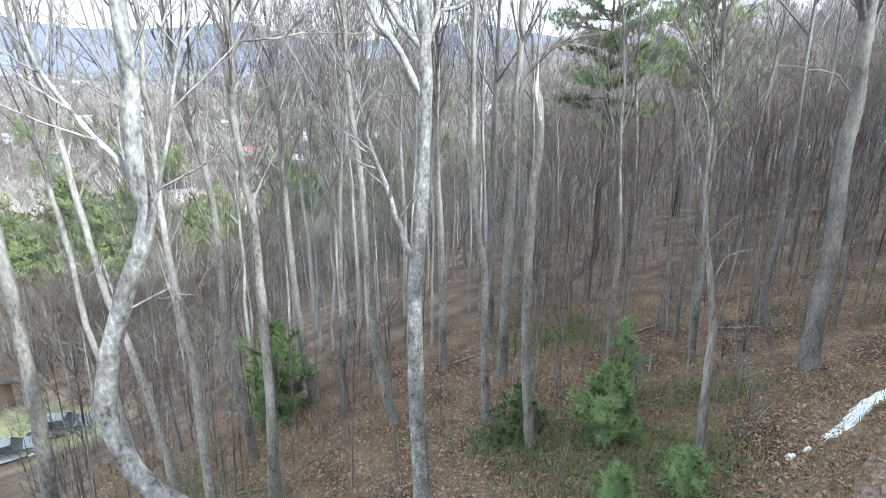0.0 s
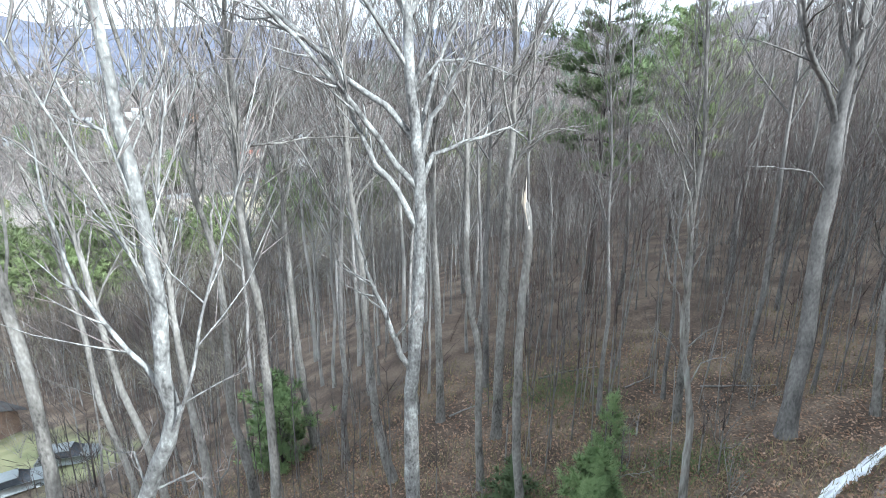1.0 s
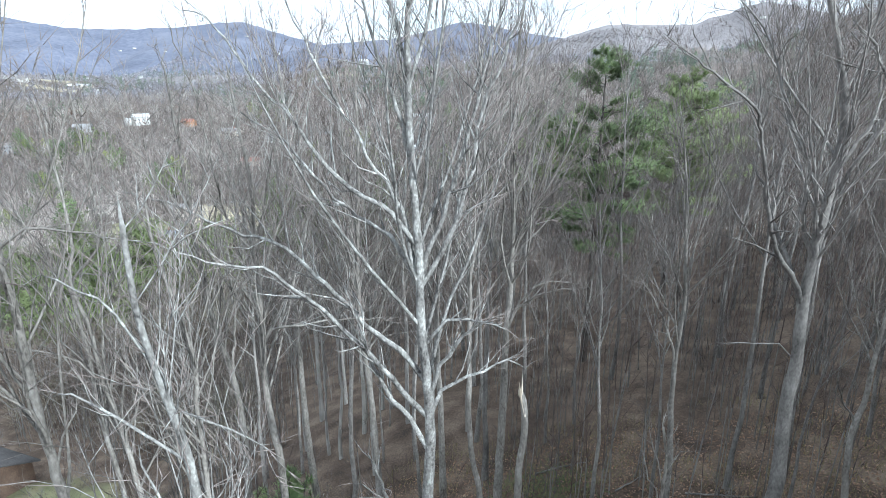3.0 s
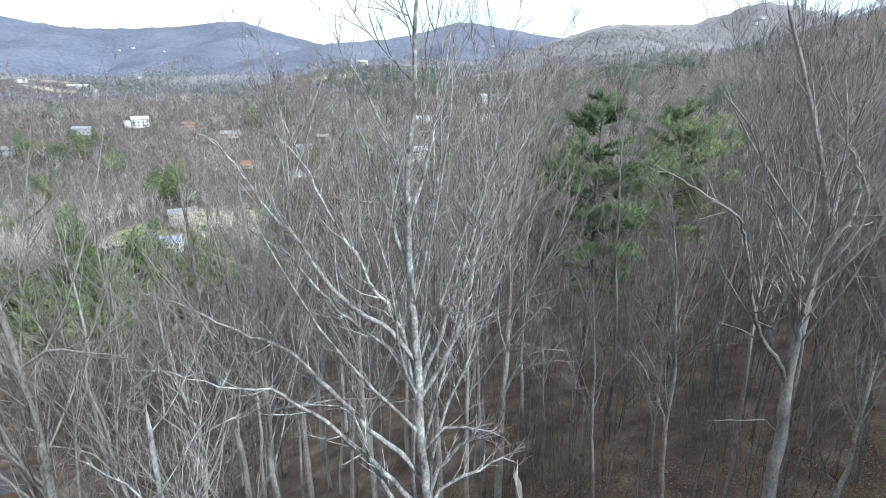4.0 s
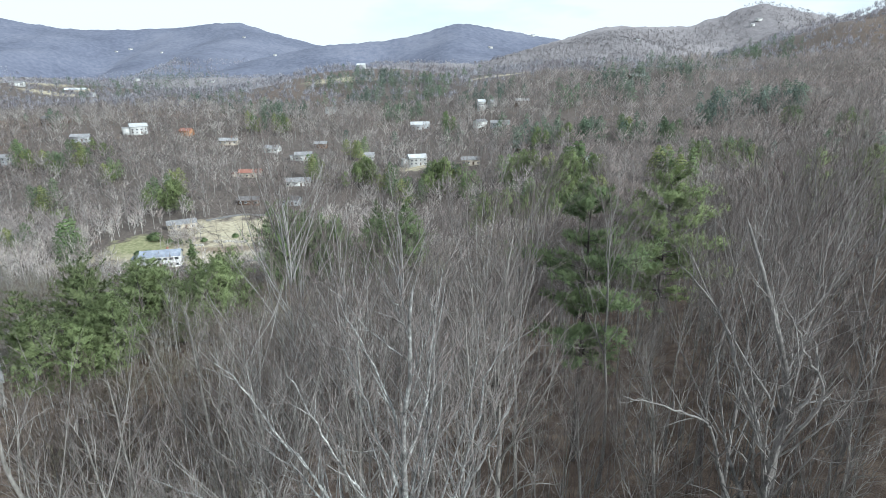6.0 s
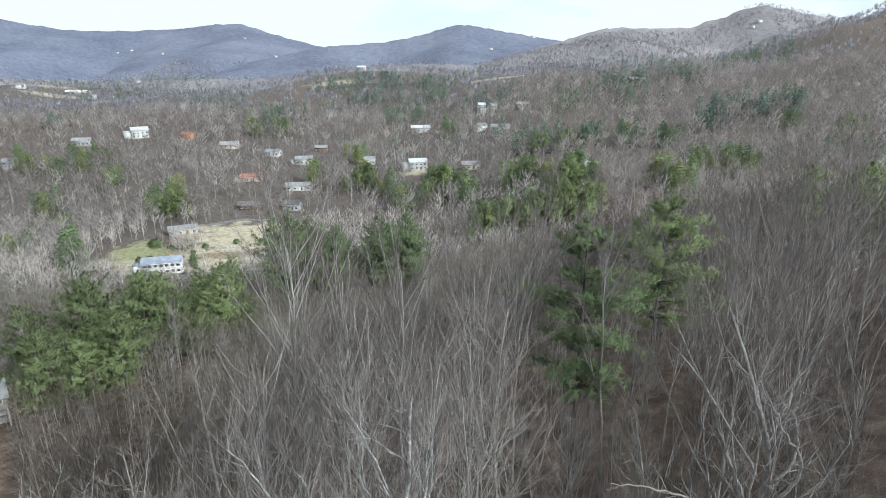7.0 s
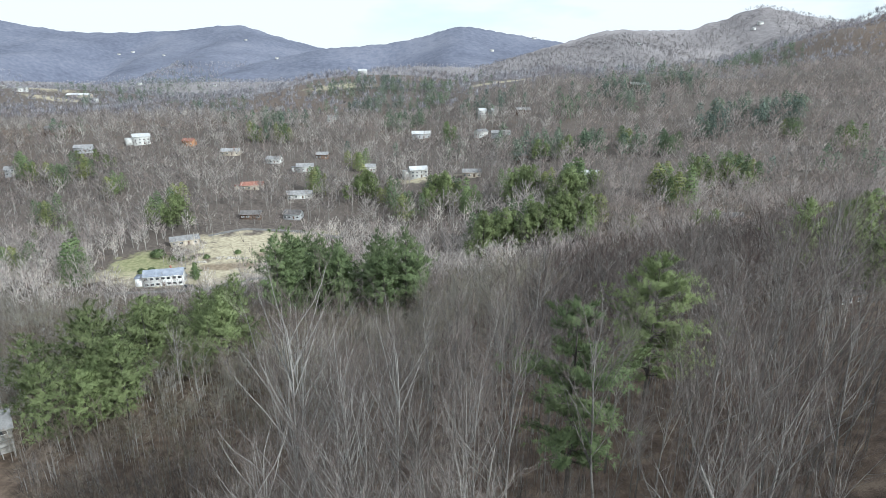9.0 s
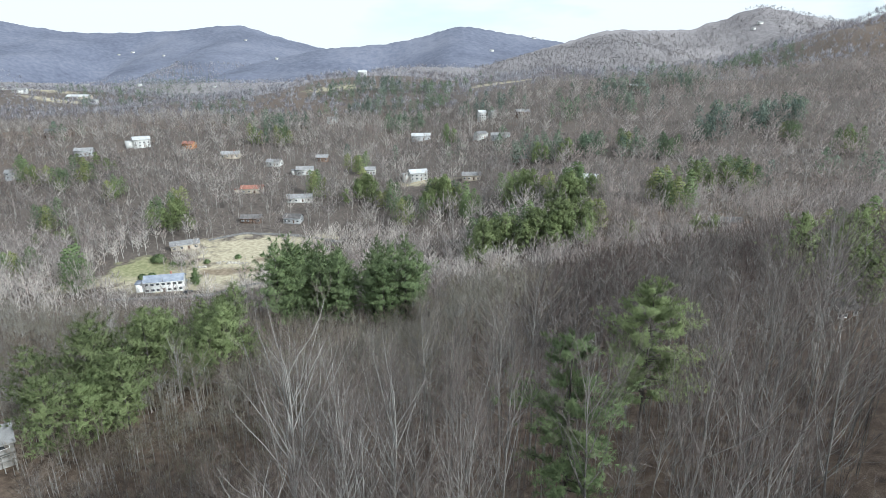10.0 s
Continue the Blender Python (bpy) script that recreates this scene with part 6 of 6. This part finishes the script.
# unseen woods added up the slope behind the rising camera, to shade the hillside
p = np.stack([rng.uniform(4, 100, 1700), rng.uniform(-65, 42, 1700)], 1)
keep = (rng.random(len(p)) < 0.9) & (np.hypot(p[:, 0], p[:, 1]) > 9) & ((p[:, 0] > 30) | (rng.random(len(p)) < 0.6)) & (p[:, 0] > 1.25 * (p[:, 1] + 8)) & (np.abs(p[:, 1] - 0.75 * p[:, 0] + 0.5) > 3.2)
p = p[keep]
p = np.concatenate([p, land(p[:, 0], p[:, 1])[:, None]], 1)
scatter("upper_woods", slope, p, rng.uniform(0.85, 1.2, len(p)), WOODS_SHADED, "unseen leafless woods up the slope beyond the track, added for shade", "woods")
# thin saplings and brush under the near trees
thin = [brush_tree(260 + k, h, 7, 0.024, 6, 0.18, 0.010) for k, h in enumerate((4.5, 8, 5.5, 12, 3.2, 10))]
p = sown(rng, 15, 70, 2100)
scatter("saplings", thin, p, rng.uniform(0.6, 1.15, len(p)), WOODS_SHADED, "thin leafless saplings and brush under the trees", "saplings")

# rounded evergreens of the valley
spots = []
for cx, cy in ((-59, 419), (-36, 391), (-23, 364), (-4, 397), (11, 385), (18, 361), (53, 379), (60, 355), (71, 323), (80, 321), (29, 288), (20, 286), (44, 285), (60, 280), (79, 278), (119, 314), (163, 357), (189, 368),
               (194, 355), (134, 182), (112, 143), (-327, 456), (-295, 440), (-292, 459), (-345, 470), (-244, 420), (-179, 360), (-180, 378), (-256, 354), (-217, 274), (-170, 253), (-162, 591), (-184, 589), (-93, 421),
               (-67, 477), (10, 579), (153, 477), (175, 446), (274, 455), (289, 411), (129, 306)):
    k = 7 if cy > 250 else 4
    spots.append(np.stack([cx + rng.normal(0, 4.6, k), cy + rng.normal(0, 4, k)], 1))
spots = np.concatenate(spots)
ok = np.ones(len(spots), bool)
for a, b, rx, ry in CLEAR:
    ok &= ((spots[:, 0] - a) / rx) ** 2 + ((spots[:, 1] - b) / ry) ** 2 > 1
spots = spots[ok]
spots = np.concatenate([spots, land(spots[:, 0], spots[:, 1])[:, None]], 1)
scatter("valley_evergreens", [far_pine(320 + k, h, w, 620, 0.6) for k, (h, w) in enumerate(((15, 5.4), (17, 5.2), (13, 5.4), (16, 5.8), (14, 4.8), (18, 5.4)))], spots, rng.uniform(0.85, 1.3, len(spots)),
        NEEDLES_FAR, "rounded evergreen trees among the bare woods of the valley", "woods", True)

# evergreens far off, in patches
rng = np.random.default_rng(10)
spots = []
for cx, cy, rx, ry, count in ((-120, 960, 90, 60, 140), (-20, 930, 80, 50, 110), (-100, 800, 60, 40, 70), (-40, 690, 40, 30, 40), (-17, 800, 50, 40, 50), (64, 680, 40, 20, 30), (165, 590, 50, 25, 60),
                              (225, 680, 60, 40, 90), (255, 690, 40, 30, 40), (270, 510, 45, 20, 55), (300, 500, 40, 16, 30), (217, 476, 30, 14, 20), (85, 465, 30, 14, 30), (120, 470, 35, 12, 36), (147, 455, 20, 12, 16),
                              (-354, 918, 45, 40, 45), (-262, 731, 25, 20, 16), (-178, 650, 40, 25, 36), (-172, 590, 20, 14, 14), (490, 980, 60, 40, 60), (500, 920, 40, 30, 40), (467, 815, 40, 20, 20),
                              (-700, 1290, 150, 60, 60), (-450, 1450, 300, 150, 150), (-582, 1110, 200, 60, 50), (300, 800, 150, 100, 50), (0, 520, 120, 30, 18), (60, 720, 80, 30, 24), (-380, 590, 40, 25, 14), (250, 350, 50, 30, 8)):
    spots.append(np.stack([cx + rng.normal(0, rx * 0.48, count), cy + rng.normal(0, ry * 0.5, count)], 1))
spots = np.concatenate(spots)
lump = rough(spots[:, 0], spots[:, 1], 16, 1.0)
spots = spots[lump > -0.15]
spots = np.concatenate([spots, land(spots[:, 0], spots[:, 1])[:, None]], 1)
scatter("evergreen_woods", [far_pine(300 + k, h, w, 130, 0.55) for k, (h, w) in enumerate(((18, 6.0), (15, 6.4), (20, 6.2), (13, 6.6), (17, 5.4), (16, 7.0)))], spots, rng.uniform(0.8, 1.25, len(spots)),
        NEEDLES_HAZE, "evergreen patches on the far hills, needles greyed for haze", "woods", True)

# ---- litter on the near ground ----
rng = np.random.default_rng(11)
count = 42000
y = 7 + 22 * rng.random(count) ** 1.4
x = rng.uniform(-0.75, 0.98, count) * (y + 2)
ln = rng.uniform(0.03, 0.085, count)
a = rng.uniform(0, 6.28, count)
g = Geo()
c = np.stack([x, y, land(x, y) + 0.05], 1)
u = np.stack([np.cos(a), np.sin(a), rng.normal(0, 0.35, count)], 1) * ln[:, None]
w = np.stack([-np.sin(a), np.cos(a), rng.normal(0, 0.35, count)], 1) * ln[:, None] * 0.55
v = np.stack([c - u, c + w + (0, 0, 0.02), c + u, c - w + (0, 0, 0.02)], 1).reshape(-1, 3)
g.add(v, (), (np.arange(count)[:, None, None] * 4 + np.array([[0, 1, 2], [0, 2, 3]])[None]).reshape(-1, 3))
tagged(new("dead_leaves", g.mesh("dead_leaves", LEAF)), "brown dead leaves strewn over the ground", "leaves", kind="stuff")

count = 26000
y = 7 + 24 * rng.random(count) ** 1.2
x = rng.uniform(-0.7, 0.95, count) * (y + 2)
k = rough(x, y, 3.0, 1.0) > -0.35
x, y = x[k], y[k]
count = len(x)
c = np.stack([x, y, land(x, y) - 0.02], 1)
a = rng.uniform(0, 6.28, count)
s = np.stack([np.cos(a), np.sin(a), 0 * a], 1) * 0.014
e = c + np.stack([rng.normal(0, 0.15, count), rng.normal(0, 0.15, count), rng.uniform(0.15, 0.65, count)], 1)
g = Geo()
g.add(np.stack([c - s, c + s, e], 1).reshape(-1, 3), (), np.arange(count * 3).reshape(-1, 3))
tagged(new("dry_weeds", g.mesh("dry_weeds", WEED)), "thin dry weeds and grass stalks on the forest floor", "weeds", kind="stuff")

# low green growth round the young pines and at the foot of the slope
GREENERY = material("low_green_growth", [(0.06, 0.085, 0.035), (0.115, 0.145, 0.06), (0.18, 0.20, 0.09), (0.24, 0.22, 0.12)], 0.9, 14, 0.85, 0, porous=0.35)
g = Geo()
for cx, cy, rx, ry, count, tall in ((4.2, 13.4, 2.6, 2.0, 3000, 0.5), (2.2, 15.6, 1.8, 1.4, 1300, 0.7), (6.8, 13.2, 1.4, 1.4, 1500, 0.45), (4.9, 10.9, 1.6, 0.9, 2200, 0.4), (8.6, 16.6, 2.0, 1.2, 1500, 0.4), (-9.0, 13.5, 3.0, 2.5, 3600, 0.9), (-13.5, 18.0, 4.0, 3.0, 3600, 1.2), (5.2, 24.0, 2.5, 2.0, 1600, 0.7)):
    x, y = cx + rng.normal(0, rx * 0.6, count), cy + rng.normal(0, ry * 0.6, count)
    c = np.stack([x, y, land(x, y) + rng.uniform(0, tall * 0.6, count)], 1)
    d = np.stack([rng.normal(0, 0.5, count), rng.normal(0, 0.5, count), rng.uniform(0.4, 1, count)], 1) * tall * 0.35
    out = np.stack([rng.normal(0, 0.4, count), rng.normal(-0.3, 0.4, count), np.ones(count)], 1)
    w = np.cross(d, out)
    w *= 0.022 / (np.linalg.norm(w, axis=1)[:, None] + 1e-9)
    g.spray(np.stack([c - w, c + w, c + d], 1), out)
tagged(new("undergrowth", g.mesh("undergrowth", GREENERY)), "low olive-green weeds and brambles on the forest floor", "weeds", kind="stuff")


# fallen branches and pale bare shrubs
def fallen(x, y, long, turn, r):
    rng = np.random.default_rng(int(x * 31 + y * 7) % 1000)
    ob = new("fallen_branch")
    g = Geo()
    n = 8
    t = np.linspace(-0.5, 0.5, n) * long
    px, py = x + t * math.cos(turn), y + t * math.sin(turn)
    tube(g, np.stack([px, py + np.cumsum(rng.normal(0, 0.04, n)), land(px, py) + r + 0.03], 1), np.linspace(r, r * 0.3, n), 6)
    part("stem", g, BARK_GREY, ob, smooth=True)
    for _ in range(3):
        g = Geo()
        i = int(rng.integers(2, n - 2))
        sprig(g, rng, (px[i], py[i], float(land(px[i], py[i])) + r), (math.cos(turn + 0.7), math.sin(turn + 0.7), 0.3), long * 0.25, r * 0.4)
        part("side_branch", g, BARK_GREY, ob)
    return tagged(ob, "pale fallen branch lying on dead leaves", "branch", "fallen branches")


for x, y, long, turn, r in ((-4.5, 19, 2.6, 0.5, 0.04), (-6.5, 17.5, 3.2, -0.4, 0.04), (1.5, 24, 2.5, 0.4, 0.05), (6.5, 26, 3.2, 0.15, 0.06), (9.5, 24, 2.4, 0.6, 0.05),
                            (8, 20, 2.2, 1.2, 0.04), (-2.5, 15.5, 2.2, 0.9, 0.03), (13, 22, 3, -0.3, 0.05)):
    fallen(x, y, long, turn, r)


def shrub(x, y, high, seed, label="pale leafless shrub on the forest floor"):
    rng = np.random.default_rng(seed)
    ob = new("shrub")
    ob.location = (x, y, float(land(x, y)) - 0.05)
    for _ in range(4):
        g, tw = Geo(), Geo()
        b = sprig(g, rng, (0, 0, 0), (rng.normal(0, 0.5), rng.normal(0, 0.5), 1), high * rng.uniform(0.8, 1.1), 0.022, 0.2, 0.16, 5, 4)
        branching(g, g, rng, b, 0.02, 7, 4, high * 0.35, 0.005)
        part("stem", g, BARK, ob)
    return tagged(ob, label, "shrub", "bare shrubs")


for k, (x, y, high) in enumerate(((-2.4, 11.2, 2.4), (-1.5, 13.5, 1.6), (8.2, 13.6, 1.8), (6.2, 16.5, 2.6), (10.0, 17.5, 2.4), (9.2, 15.0, 1.6), (-6.5, 13.0, 3.0), (-8.5, 15.5, 3.4), (-5.6, 10.5, 2.6), (12.5, 20, 3), (3.2, 12.6, 1.6), (1.0, 15.5, 1.5),
                               (-38.5, 40.5, 3.2), (-40.5, 40.0, 3.4), (-36.5, 41.5, 3.0), (-42.5, 39.5, 3.4), (-35, 43.5, 2.6), (-37.0, 38.5, 2.4), (-44.5, 39.0, 3.0), (-39.5, 38.0, 3.6), (-41.5, 37.5, 3.6), (-37.6, 42.6, 3.8), (-43.6, 41, 4))):
    shrub(x, y, high, 400 + k)
